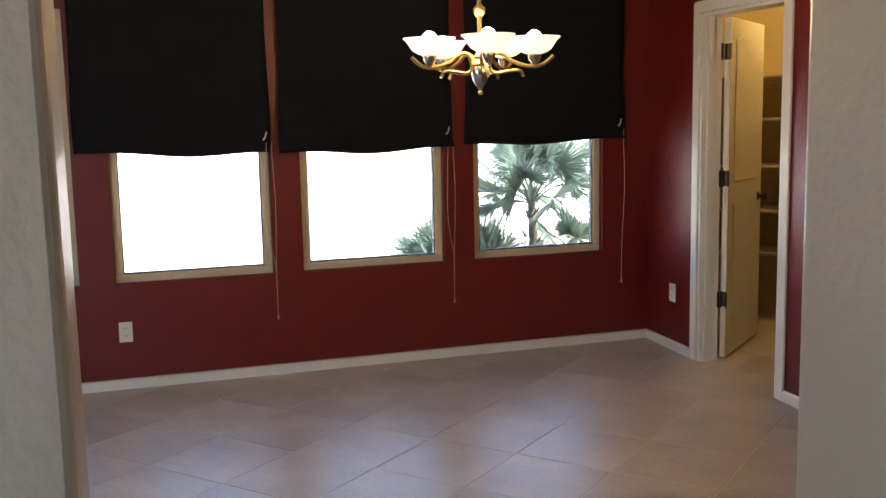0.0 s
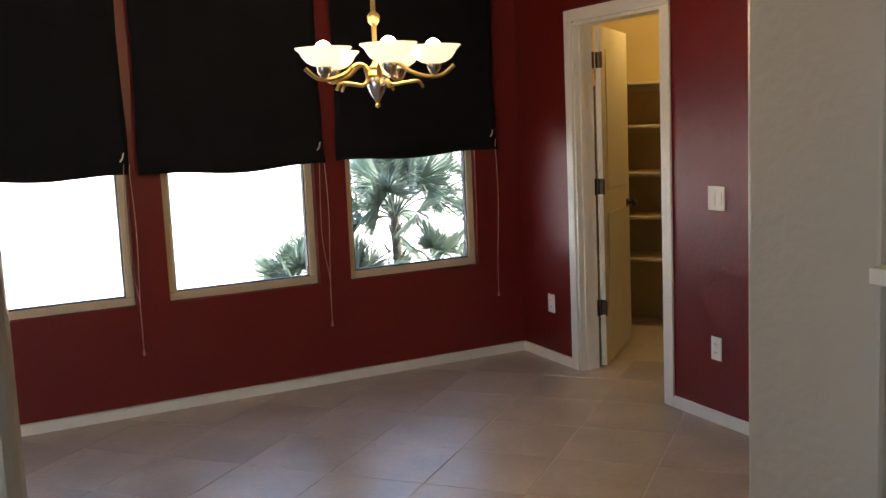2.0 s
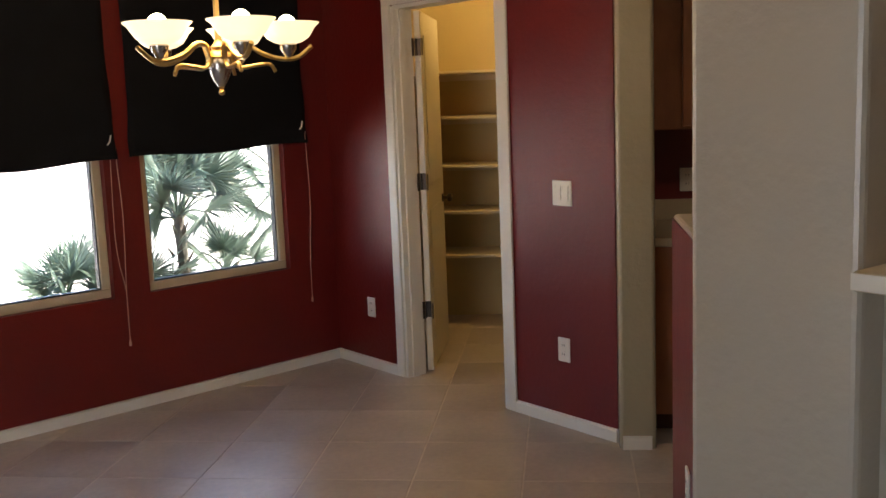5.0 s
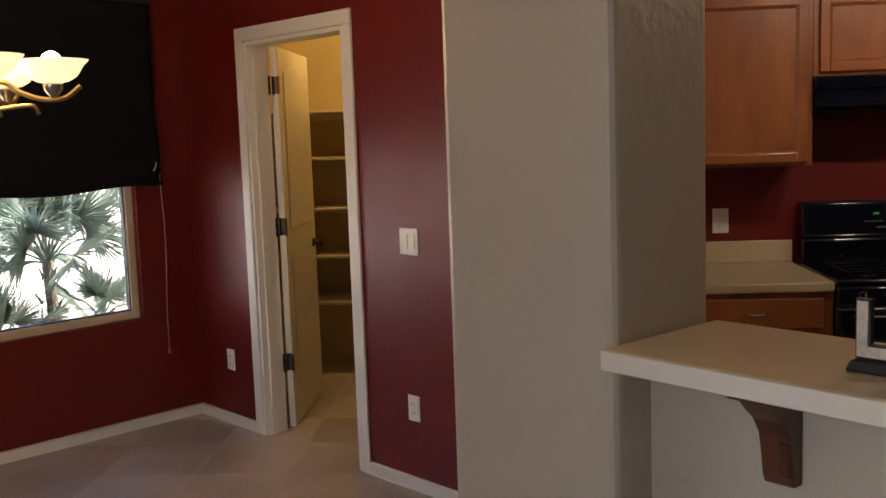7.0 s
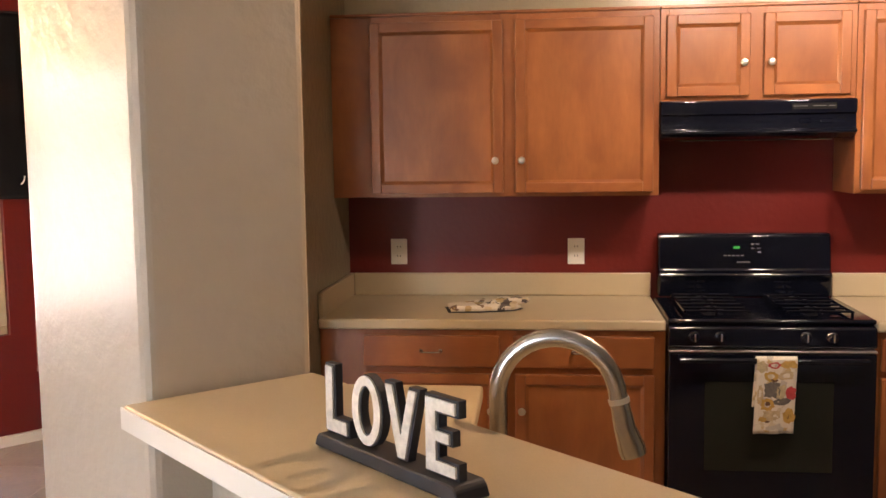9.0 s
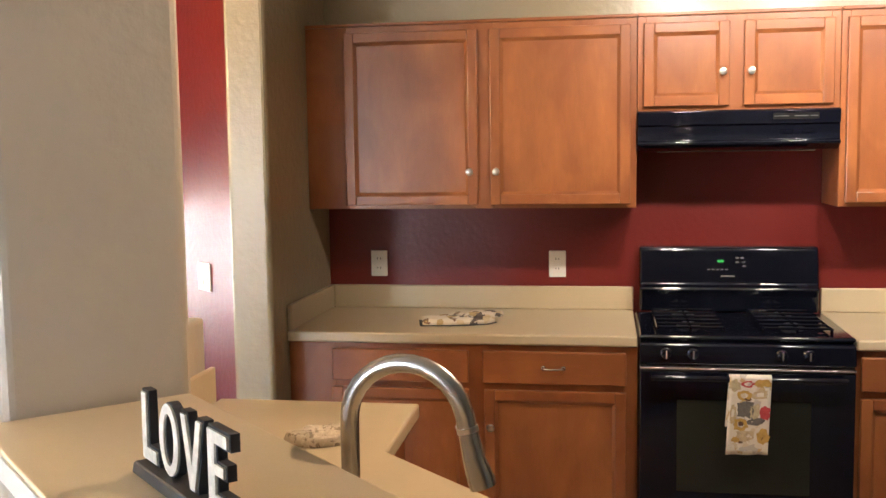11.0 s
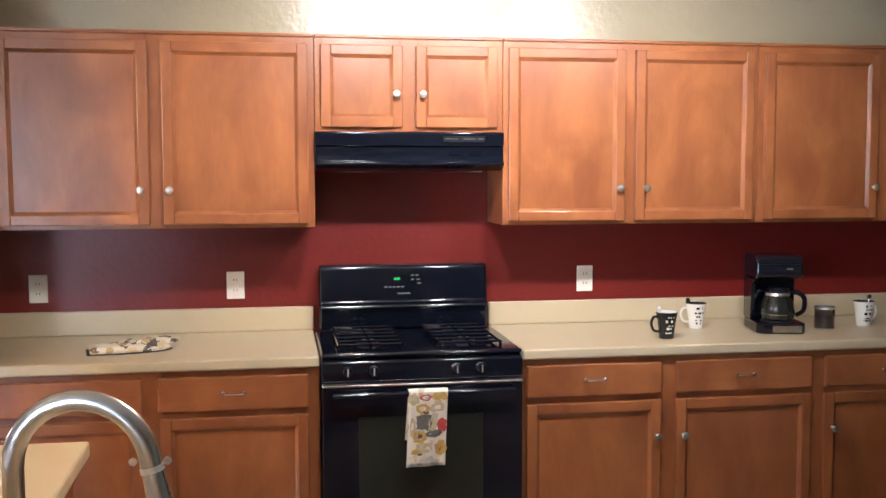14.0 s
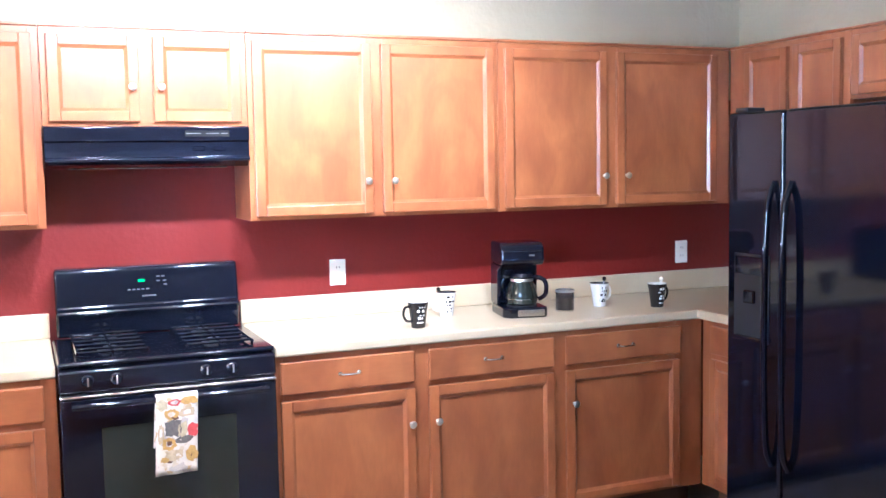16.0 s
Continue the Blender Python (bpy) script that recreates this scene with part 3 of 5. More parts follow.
def face_frame(parent, x0, x1, z0, z1, y, rails, stiles, t=0.02):
    """Uprights (x0, x1) and rails (z0, z1) of a face frame whose back is at y."""
    bm = B()
    for a, c in stiles:
        box(bm, a, c, y - t, y, z0, z1, 0.0015, 1)
    for p, q in rails:
        prev = x0
        for a, c in sorted(stiles) + [(x1, x1)]:
            if a - prev > 0.01:
                box(bm, prev, a, y - t + 0.0006, y, p, q)
            prev = max(prev, c)
    return part("face_frame", bm, M_WOOD, parent)


U0, U1, UD = 1.372, 2.118, 0.285


def upper(x0, x1, doors, knobs, z0=U0, m=None, label="", filler=0.0, trim=True):
    """A wall cabinet in its own frame: x along the wall, y = 0 at the wall, front at negative y."""
    m = m or Matrix()
    root = thing("wall_cabinet", m @ pose(x0, 0, z0), label or "honey-brown maple wall cabinet with frame-and-panel doors", "cabinet", "wall cabinets")
    w, h = x1 - x0, U1 - z0
    bm = box(B(), 0.001, w - 0.001, -UD, -0.002, 0.0, h)
    part("body", bm, M_WOOD_DARK, root)
    stiles = [(0.001, max(0.02, doors[0][0] - x0 + 0.012))]
    for (a, c), (e, g) in zip(doors, doors[1:]):
        stiles.append((c - x0 - 0.012, e - x0 + 0.012))
    stiles.append((doors[-1][1] - x0 - 0.012, w - 0.001))
    face_frame(root, 0.001, w - 0.001, -0.0, h, -UD, [(0.0, 0.03), (h - 0.04, h)], stiles)
    for (a, c), kx in zip(doors, knobs):
        d = panel_door(root, a - x0, c - x0, 0.016, h - 0.026, -UD - 0.0205)
        if kx is not None:
            knob(d, kx - x0, -UD - 0.0415, (1.522 if z0 < 1.6 else 1.898) - z0)
    if trim:
        part("top_trim", box(B(), 0.001, w - 0.001, -UD - 0.028, -0.002, h + 0.0005, h + 0.014, 0.003, 1), M_WOOD_H, root)
    return root


upper(XL + 0.002, 0.0, [(-1.185, -0.634), (-0.583, -0.026)], [-0.666, -0.558])
upper(0.0, 0.762, [(0.024, 0.350), (0.404, 0.737)], [0.323, 0.429], 1.752, label="short maple wall cabinet above the range hood")
upper(0.762, 1.875, [(0.784, 1.280), (1.325, 1.850)], [1.253, 1.369])
upper(1.875, 3.14, [(1.902, 2.428), (2.483, 3.052)], [2.408, 2.530])
M_RIGHT = pose(XR, 0, 0, 0, 0, -90)     # x runs towards the camera along the right wall
upper(0.305, 1.075, [(0.43, 0.715), (0.752, 1.037)], [None, None], m=M_RIGHT)
upper(1.075, 2.02, [(1.10, 1.53), (1.57, 1.99)], [1.50, 1.60], 1.83, M_RIGHT, "short maple wall cabinet above the refrigerator")

BZ0, BZ1, BD = 0.10, 0.870, 0.60


def base(x0, x1, drawers, doors, knobs, m=None, label="", depth=BD):
    m = m or Matrix()
    root = thing("base_cabinet", m @ pose(x0, 0, 0), label or "maple base cabinet with drawers above panel doors", "cabinet", "base cabinets")
    w = x1 - x0
    part("body", box(B(), 0.001, w - 0.001, -depth, -0.002, BZ0, BZ1), M_WOOD_DARK, root)
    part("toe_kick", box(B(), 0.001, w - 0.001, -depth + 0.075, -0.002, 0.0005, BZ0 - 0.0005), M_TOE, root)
    stiles = [(0.001, max(0.02, doors[0][0] - x0 + 0.012))]
    for (a, c), (e, g) in zip(doors, doors[1:]):
        stiles.append((c - x0 - 0.012, e - x0 + 0.012))
    stiles.append((doors[-1][1] - x0 - 0.012, w - 0.001))
    face_frame(root, 0.001, w - 0.001, BZ0, BZ1, -depth, [(BZ0, BZ0 + 0.03), (0.695, 0.724), (BZ1 - 0.034, BZ1)], stiles)
    for (a, c), handled in drawers:
        dr = part("drawer_front", box(B(), a - x0, c - x0, -depth - 0.040, -depth - 0.0205, 0.722, 0.848, 0.006, 3), M_WOOD_H, root)
        if handled:
            pull(dr, (a + c) / 2 - x0, -depth - 0.0405, 0.787)
    for (a, c), kx in zip(doors, knobs):
        d = panel_door(root, a - x0, c - x0, 0.118, 0.697, -depth - 0.0205)
        if kx is not None:
            knob(d, kx - x0, -depth - 0.0415, 0.556)
    return root


base(XL + 0.002, -0.002, [((-1.176, -0.638), True), ((-0.585, -0.045), True)], [(-1.176, -0.638), (-0.578, -0.045)], [-0.672, -0.552])
base(0.764, 2.738, [((0.785, 1.328), True), ((1.390, 1.964), True), ((2.023, 2.612), True)], [(0.785, 1.328), (1.390, 1.964), (2.023, 2.606)], [1.307, 1.42, 2.056])
base(0.625, 1.075, [((0.70, 1.05), False)], [(0.70, 1.05)], [None], m=M_RIGHT, label="maple base cabinet beside the refrigerator", depth=0.69)

# ---- worktops ----
CT = 0.914


def worktop(name, pts, label, m=None, z1=CT, t=0.042):
    """A laminate top with a rounded front edge."""
    ob = part(name, prism(B(), pts, z1 - t, z1, "z", 0.009, 3), M_LAM, None, "", 2)
    if m is not None:
        ob.matrix_world = m
    return tagged(ob, label, "countertop")


top = worktop("worktop", [(XL + 0.002, -0.002), (XL + 0.002, -0.645), (-0.004, -0.645), (-0.004, -0.002)], "beige laminate worktop with an upstand, oven mitt on it")
part("backsplash", box(B(), XL + 0.022, -0.004, -0.021, -0.002, CT + 0.0005, 1.016, 0.005, 2), M_LAM, top)
part("side_splash", box(B(), XL + 0.002, XL + 0.021, -0.635, -0.002, CT + 0.0005, 1.016, 0.005, 2), M_LAM, top)
XI = 2.70
top = worktop("worktop", [(0.766, -0.002), (0.766, -0.645), (XI, -0.645), (XI, -1.07), (XR - 0.002, -1.07), (XR - 0.002, -0.002)], "beige laminate corner worktop holding mugs and a coffee maker")
part("backsplash", box(B(), 0.766, XR - 0.022, -0.021, -0.002, CT + 0.0005, 1.016, 0.005, 2), M_LAM, top)
part("side_splash", box(B(), XR - 0.021, XR - 0.002, -1.07, -0.002, CT + 0.0005, 1.016, 0.005, 2), M_LAM, top)

# breakfast bar: raised top, corbels, low sink counter
bar = tagged(new("breakfast_bar"), "raised beige laminate breakfast bar on wooden corbels", "breakfast bar")
bar.matrix_world = W_BAR
part("bar_top", box(B(), 0.004, 1.95, -0.046, 0.320, 1.117, 1.161, 0.006, 2), M_LAM, bar, "", 2)
part("front_edge", box(B(), 0.003, 1.95, -0.0495, -0.0465, 1.121, 1.157), M_LAM_EDGE, bar, "pale laminate edge strip")
for x in (0.288, 1.25):
    cb = tagged(new("corbel"), "dark maple scroll corbel under the breakfast bar", "corbel", "bar corbels")
    cb.matrix_world = W_BAR
    prof = [(0.112, 1.106), (0.0, 1.106), (0.004, 1.098), (0.022, 1.080), (0.046, 1.060), (0.066, 1.030), (0.074, 0.99), (0.078, 0.955), (0.086, 0.935), (0.112, 0.935)]
    part("bracket", prism(B(), prof, x - 0.030, x + 0.030, "x", 0.004, 2), M_CORBEL, cb)
    part("cap_plate", box(B(), x - 0.036, x + 0.036, -0.022, 0.1125, 1.1065, 1.1165, 0.002, 1), M_CORBEL, cb)
    part("fluting", box(B(), x + 0.008, x + 0.0305, 0.066, 0.0745, 0.955, 1.02, 0.003, 1), M_CORBEL, cb)

low = [(-1.198, -1.705), (-0.623, -1.705), (-0.615, -2.15), (0.70, -3.465), (0.27, -3.895), (-0.86, -2.765), (-1.198, -2.35)]
top = worktop("sink_counter", low, "beige laminate sink counter with a rounded corner")
part("backsplash", box(B(), -1.203, -1.186, -2.33, -1.76, CT + 0.0005, 1.016, 0.005, 2), M_LAM, top)
sink = thing("base_cabinet", pose(0, 0, 0), "maple sink base cabinet under the bar counter", "cabinet", "base cabinets")
inner = [(-1.18, -1.74), (-0.66, -1.74), (-0.652, -2.165), (0.65, -3.467), (0.25, -3.865), (-0.86, -2.755), (-1.18, -2.34)]
part("body", prism(B(), inner, BZ0, CT - 0.043, "z", 0.003, 1), M_WOOD_DARK, sink)
toe = [(-1.18, -1.81), (-0.73, -1.81), (-0.72, -2.20), (0.58, -3.50), (0.25, -3.84), (-0.86, -2.755), (-1.18, -2.34)]
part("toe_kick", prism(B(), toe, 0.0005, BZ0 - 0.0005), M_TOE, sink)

# ---- faucet ----
faucet = thing("kitchen_faucet", pose(-0.513, -2.852, CT, 0, 0, -10), "brushed nickel gooseneck kitchen faucet with a pull-down spray", "faucet")
R, H = 0.096, 0.268
bm = B()
lathe(bm, [(0.030, 0.0005), (0.030, 0.006), (0.024, 0.014), (0.0185, 0.05), (0.0165, 0.10)], 20)
part("base", bm, M_STEEL, faucet, "", True)
pts = [(0, 0, 0.09), (0, 0, 0.12), (0, 0, H)] + [(R - R * math.cos(radians(a)), 0, H + R * 0.98 * math.sin(radians(a))) for a in range(12, 169, 12)]
pts += [(2 * R + 0.002, 0, H - 0.004)]
bm = tube(B(), pts, 0.0150, 16)
part("neck", bm, M_STEEL, faucet, "", True)
bm = tube(B(), [(2 * R + 0.001, 0, H + 0.002), (2 * R + 0.003, 0, H - 0.006)], 0.0168, 16)
part("ring", bm, M_CHROME, faucet, "chrome joint ring", True)
bm = tube(B(), [(2 * R + 0.003, 0, H - 0.006), (2 * R + 0.011, 0, H - 0.045), (2 * R + 0.022, 0, H - 0.076), (2 * R + 0.026, 0, H - 0.088)], [0.0155, 0.0175, 0.0215, 0.0205], 16)
part("spray_head", bm, M_STEEL, faucet, "", True)
bm = tube(B(), [(0, -0.015, 0.065), (0, -0.035, 0.07), (0.0, -0.055, 0.10), (0.0, -0.062, 0.14)], [0.011, 0.011, 0.007, 0.006], 12)
part("lever", bm, M_STEEL, faucet, "", True)

# ---- range ----
stove = thing("gas_range", pose(0.381, 0, 0), "glossy black freestanding range with a towel on its oven door", "range")
RW = 0.377
part("body", box(B(), -RW, RW, -0.635, -0.012, 0.03, 0.902, 0.004, 1), M_BLACK, stove)
part("cooktop", box(B(), -RW - 0.003, RW + 0.003, -0.655, -0.10, 0.9025, 0.922, 0.009, 3), M_BLACK, stove, "", 2)
bm = B()
prism(bm, [(-0.10, 0.9225), (-0.012, 0.9225), (-0.012, 1.195), (-0.062, 1.195), (-0.074, 1.188), (-0.099, 1.035), (-0.116, 1.028), (-0.118, 1.008), (-0.104, 0.998)], -0.362, 0.362, "x", 0.011, 3)
guard = part("backguard", bm, M_BLACK, stove, "", 2)
def on_guard(name, x0, x1, z0, z1, mat, label=""):
    """A small mark on the sloping control face."""
    bm = box(B(), x0, x1, -0.0012, 0.0, z0, z1)
    yy = -0.0745 + (1.185 - (z0 + z1) / 2) * (-0.024 / 0.148)
    bmesh.ops.transform(bm, matrix=pose(0, yy - 0.0008, 0), verts=bm.verts[:])
    return part(name, bm, mat, guard, label)
on_guard("clock_display", -0.043, -0.017, 1.130, 1.140, M_LED, "green lit clock display")
for k in range(5):
    on_guard("button_mark", -0.085 + k * 0.018, -0.073 + k * 0.018, 1.098, 1.103, M_PRINT)
for x0, z0 in ((0.03, 1.146), (0.05, 1.146), (0.03, 1.128), (0.055, 1.128), (0.058, 1.112)):
    on_guard("button_mark", x0, x0 + 0.014, z0, z0 + 0.006, M_PRINT)
on_guard("maker_mark", -0.03, 0.025, 1.070, 1.076, M_PRINT)
for sx in (-1, 1):
    for yy in (-0.20, -0.46):
        bm = lathe(B(), [(0.045, 0.9225), (0.045, 0.928), (0.030, 0.934), (0.026, 0.938), (0.004, 0.939)], 18, (sx * 0.19, yy, 0))
        part("burner", bm, M_BLACK_M, stove)
    bm = B()
    for yy in (-0.155, -0.245, -0.33, -0.415, -0.505, -0.58):
        tube(bm, [(sx * 0.19 - 0.12, yy, 0.941), (sx * 0.19 + 0.12, yy, 0.941)], 0.006, 6)
    for xx in (-0.12, 0.0, 0.12):
        tube(bm, [(sx * 0.19 + xx, -0.14, 0.940), (sx * 0.19 + xx, -0.595, 0.940)], 0.006, 6)
        for yy in (-0.15, -0.585):
            tube(bm, [(sx * 0.19 + xx, yy, 0.9228), (sx * 0.19 + xx, yy, 0.940)], 0.006, 6)
    part("grate", bm, M_BLACK, stove, "black cast burner grate")
bm = B()
prism(bm, [(-0.637, 0.900), (-0.668, 0.893), (-0.676, 0.818), (-0.637, 0.814)], -RW - 0.002, RW + 0.002, "x", 0.008, 3)
panel = part("control_panel", bm, M_BLACK, stove, "", 2)
for x in (-0.284, -0.188, 0.122, 0.216):
    bm = B()
    lathe(bm, [(0.021, 0), (0.021, 0.006), (0.017, 0.010), (0.015, 0.028), (0.003, 0.030)], 18)
    bmesh.ops.transform(bm, matrix=pose(x, -0.672, 0.860, 96), verts=bm.verts[:])
    kb = part("control_knob", bm, M_BLACK, panel, "black control knob", True)
    bm = box(B(), x - 0.0025, x + 0.0025, -0.7035, -0.7015, 0.845, 0.874)
    part("knob_mark", bm, M_CHROME, panel, "silver pointer mark")
part("chrome_strip", box(B(), -RW, RW, -0.682, -0.637, 0.8015, 0.808, 0.001, 1), M_CHROME, stove, "thin chrome strip")
odoor = part("oven_door", box(B(), -RW, RW, -0.678, -0.637, 0.20, 0.797, 0.006, 2), M_BLACK, stove, "", 2)
part("oven_window", box(B(), -0.245, 0.225, -0.6815, -0.679, 0.345, 0.69, 0.001, 1), M_GLASSBLK, odoor, "dark oven window")
bm = tube(B(), [(-0.34, -0.712, 0.775), (0.34, -0.712, 0.775)], 0.011, 12)
for s in (-1, 1):
    tube(bm, [(s * 0.325, -0.712, 0.775), (s * 0.325, -0.675, 0.775)], 0.010, 10)
part("oven_handle", bm, M_BLACK, odoor, "", True)
part("drawer", box(B(), -RW, RW, -0.676, -0.637, 0.045, 0.193, 0.006, 2), M_BLACK, stove)

# towel over the oven handle
bm = B()
nx, nz = 10, 16
def towel_sheet(y_off, z_top, z_low):
    rows = []
    for i in range(nz + 1):
        z = z_top + (z_low - z_top) * i / nz
        rows.append([bm.verts.new((-0.072 + 0.145 * k / nx - 0.012 * i / nz, y_off - 0.004 * math.sin(k * 1.1 + i * 0.15) * (i / nz) - 0.002, z + 0.004 * (k / nx))) for k in range(nx + 1)])
    return rows
fr = towel_sheet(-0.727, 0.782, 0.505)
bk = towel_sheet(-0.696, 0.782, 0.60)
for rows in (fr, bk):
    for r0, r1 in zip(rows, rows[1:]):
        for k in range(nx):
            bm.faces.new((r0[k], r0[k + 1], r1[k + 1], r1[k]))
arc = []
for a in (30, 60, 90, 120, 150):
    arc.append([bm.verts.new((v.co.x, -0.7115 - 0.0155 * math.cos(radians(a)), 0.782 + 0.012 * math.sin(radians(a)))) for v in fr[0]])
chain = [fr[0]] + arc + [bk[0]]
for r0, r1 in zip(chain, chain[1:]):
    for k in range(nx):
        bm.faces.new((r0[k], r0[k + 1], r1[k + 1], r1[k]))
tw = part("dish_towel", bm, M_TOWEL, None, "", True)
tw.matrix_world = pose(0.389, 0, 0)
so = tw.modifiers.new("thick", "SOLIDIFY")
so.thickness, so.offset = 0.003, 0
tagged(tw, "coffee-cup printed cream dish towel hanging on the oven handle", "towel")



def towel_at(u, v, lift):
    """A point just in front of the hanging sheet; u across from 0 to 1, v down from 0 to 1."""
    k, i = u * nx, v * nz
    return (-0.072 + 0.145 * u - 0.012 * v, -0.729 - 0.004 * math.sin(k * 1.1 + i * 0.15) * v - lift, 0.782 - 0.277 * v + 0.004 * u)


def towel_print(colour, u, v, ru, rv, square=1.0, lift=0.0028, hole=0.0):
    """One patch of the print: a round or squarish spot, or a ring."""
    bm = B()
    m = 18
    outer, inner = [], []
    rng = random.Random(int(1000 * u + 77 * v))
    for q in range(m):
        a = 2 * math.pi * q / m
        c, d = math.cos(a), math.sin(a)
        f = square / max(abs(c), abs(d)) + (1 - square)
        f *= 1.25 * rng.uniform(0.78, 1.18)
        outer.append(bm.verts.new(towel_at(u + ru * f * c, v + rv * f * d, lift)))
        inner.append(bm.verts.new(towel_at(u + ru * f * c * hole, v + rv * f * d * hole, lift)))
    for q in range(m):
        r = (q + 1) % m
        bm.faces.new((outer[q], outer[r], inner[r], inner[q]))
    if not hole:
        bmesh.ops.remove_doubles(bm, verts=bm.verts[:], dist=0.00001)
    part("printed_motif", bm, M_PRINTS[colour], tw, colour + " printed coffee motif")


for colour, u, v, ru, rv, sq, hole in (
        ("slate", 0.40, 0.41, 0.15, 0.085, 0.8, 0.0), ("tan", 0.64, 0.43, 0.10, 0.08, 0.3, 0.0), ("red", 0.88, 0.45, 0.10, 0.08, 0.1, 0.0),
        ("slate", 0.68, 0.56, 0.17, 0.04, 0.4, 0.0), ("gold", 0.32, 0.60, 0.15, 0.075, 0.0, 0.45), ("brown", 0.33, 0.59, 0.055, 0.025, 0.0, 0.0),
        ("gold", 0.86, 0.76, 0.12, 0.085, 0.2, 0.0), ("brown", 0.82, 0.77, 0.045, 0.06, 0.0, 0.0), ("pale", 0.42, 0.75, 0.17, 0.06, 0.3, 0.0),
        ("gold", 0.22, 0.80, 0.10, 0.03, 0.2, 0.0), ("gold", 0.36, 0.22, 0.14, 0.06, 0.1, 0.5), ("brown", 0.46, 0.27, 0.07, 0.022, 0.0, 0.0),
        ("red", 0.44, 0.07, 0.12, 0.035, 0.0, 0.6), ("gold", 0.80, 0.06, 0.16, 0.04, 0.5, 0.0), ("tan", 0.14, 0.09, 0.11, 0.06, 0.4, 0.0),
        ("pale", 0.74, 0.21, 0.15, 0.05, 0.3, 0.5), ("brown", 0.33, 0.835, 0.05, 0.016, 0.2, 0.0), ("pale", 0.12, 0.45, 0.06, 0.09, 0.6, 0.5)):
    towel_print(colour, u, v, ru, rv, sq, 0.0028, hole)

# ---- hood ----
hood = thing("range_hood", pose(0.381, 0, 1.595), "glossy black under-cabinet range hood", "range hood")
bm = B()
prism(bm, [(-0.003, 0.0), (-0.003, 0.1555), (-0.332, 0.1555), (-0.338, 0.15), (-0.338, 0.100), (-0.326, 0.096), (-0.330, 0.04), (-0.345, 0.034), (-0.345, 0.022), (-0.30, 0.0)], -0.379, 0.379, "x", 0.002, 1)
hb = part("shell", bm, M_BLACK, hood, "", 2)
part("label_plate", box(B(), 0.13, 0.30, -0.3395, -0.3383, 0.115, 0.139), M_DARKPRINT, hb, "dark printed control label")
for x0, x1 in ((0.135, 0.19), (0.21, 0.26), (0.27, 0.295)):
    part("label_line", box(B(), x0, x1, -0.3403, -0.3396, 0.126, 0.129), M_PRINT, hb, "fine grey lettering")
for x in (0.16, 0.24):
    part("switch", box(B(), x, x + 0.045, -0.331, -0.3285, 0.06, 0.078, 0.002, 1), M_BLACK, hood)
part("filter", box(B(), -0.30, 0.30, -0.28, -0.06, -0.006, -0.0005, 0.002, 1), M_STEEL, hood, "grease filter mesh")

# ---- refrigerator ----
FX, FY0 = 2.503, -1.082
fridge = thing("refrigerator", pose(FX, FY0, 0, 0, 0, -90), "tall glossy black side-by-side refrigerator with an ice dispenser", "refrigerator")
FW, FH = 0.905, 1.768
part("cabinet_body", box(B(), 0.0, FW, 0.075, 0.865, 0.02, FH, 0.006, 2), M_FRIDGE, fridge)
part("base_grille", box(B(), 0.01, FW - 0.01, 0.04, 0.075, 0.0005, 0.09), M_BLACK_M, fridge)
SP = 0.315
fd = part("freezer_door", box(B(), 0.002, SP - 0.004, 0.0, 0.07, 0.10, FH - 0.002, 0.014, 3), M_FRIDGE, fridge, "", 2)
rd = part("fridge_door", box(B(), SP + 0.004, FW - 0.002, 0.0, 0.07, 0.10, FH - 0.002, 0.014, 3), M_FRIDGE, fridge, "", 2)
for d, x, s in ((fd, SP - 0.045, -1), (rd, SP + 0.045, 1)):
    pts = smooth_path([(x, 0.0, 0.42), (x, -0.030, 0.50), (x, -0.042, 0.75), (x, -0.044, 1.0), (x, -0.042, 1.25), (x, -0.030, 1.42), (x, 0.0, 1.50)], 5)
    part("door_handle", tube(B(), pts, 0.013, 10), M_FRIDGE, d, "", True)
disp = part("dispenser", box(B(), 0.05, 0.25, -0.004, -0.0005, 0.88, 1.22, 0.002, 1), M_BLACK_M, fd, "matt black ice and water dispenser")
part("dispenser_panel", box(B(), 0.06, 0.24, -0.0065, -0.0045, 1.14, 1.21, 0.001, 1), M_FRIDGE, disp)
part("dispenser_lever", box(B(), 0.12, 0.18, -0.02, -0.0045, 1.03, 1.08, 0.004, 1), M_FRIDGE, disp)
part("drip_tray", box(B(), 0.07, 0.23, -0.03, -0.0045, 0.885, 0.90, 0.003, 1), M_FRIDGE, disp)
part("hinge_cover", box(B(), 0.02, 0.09, 0.02, 0.11, FH + 0.0, FH + 0.018, 0.004, 1), M_BLACK_M, fridge)

# ---- blinds ----
BLINDS = ((0.200, 1.275, 1.340, 1.322), (1.368, 2.402, 1.318, 1.316), (2.466, 3.52, 1.315, 1.350))
BTOP = 2.31


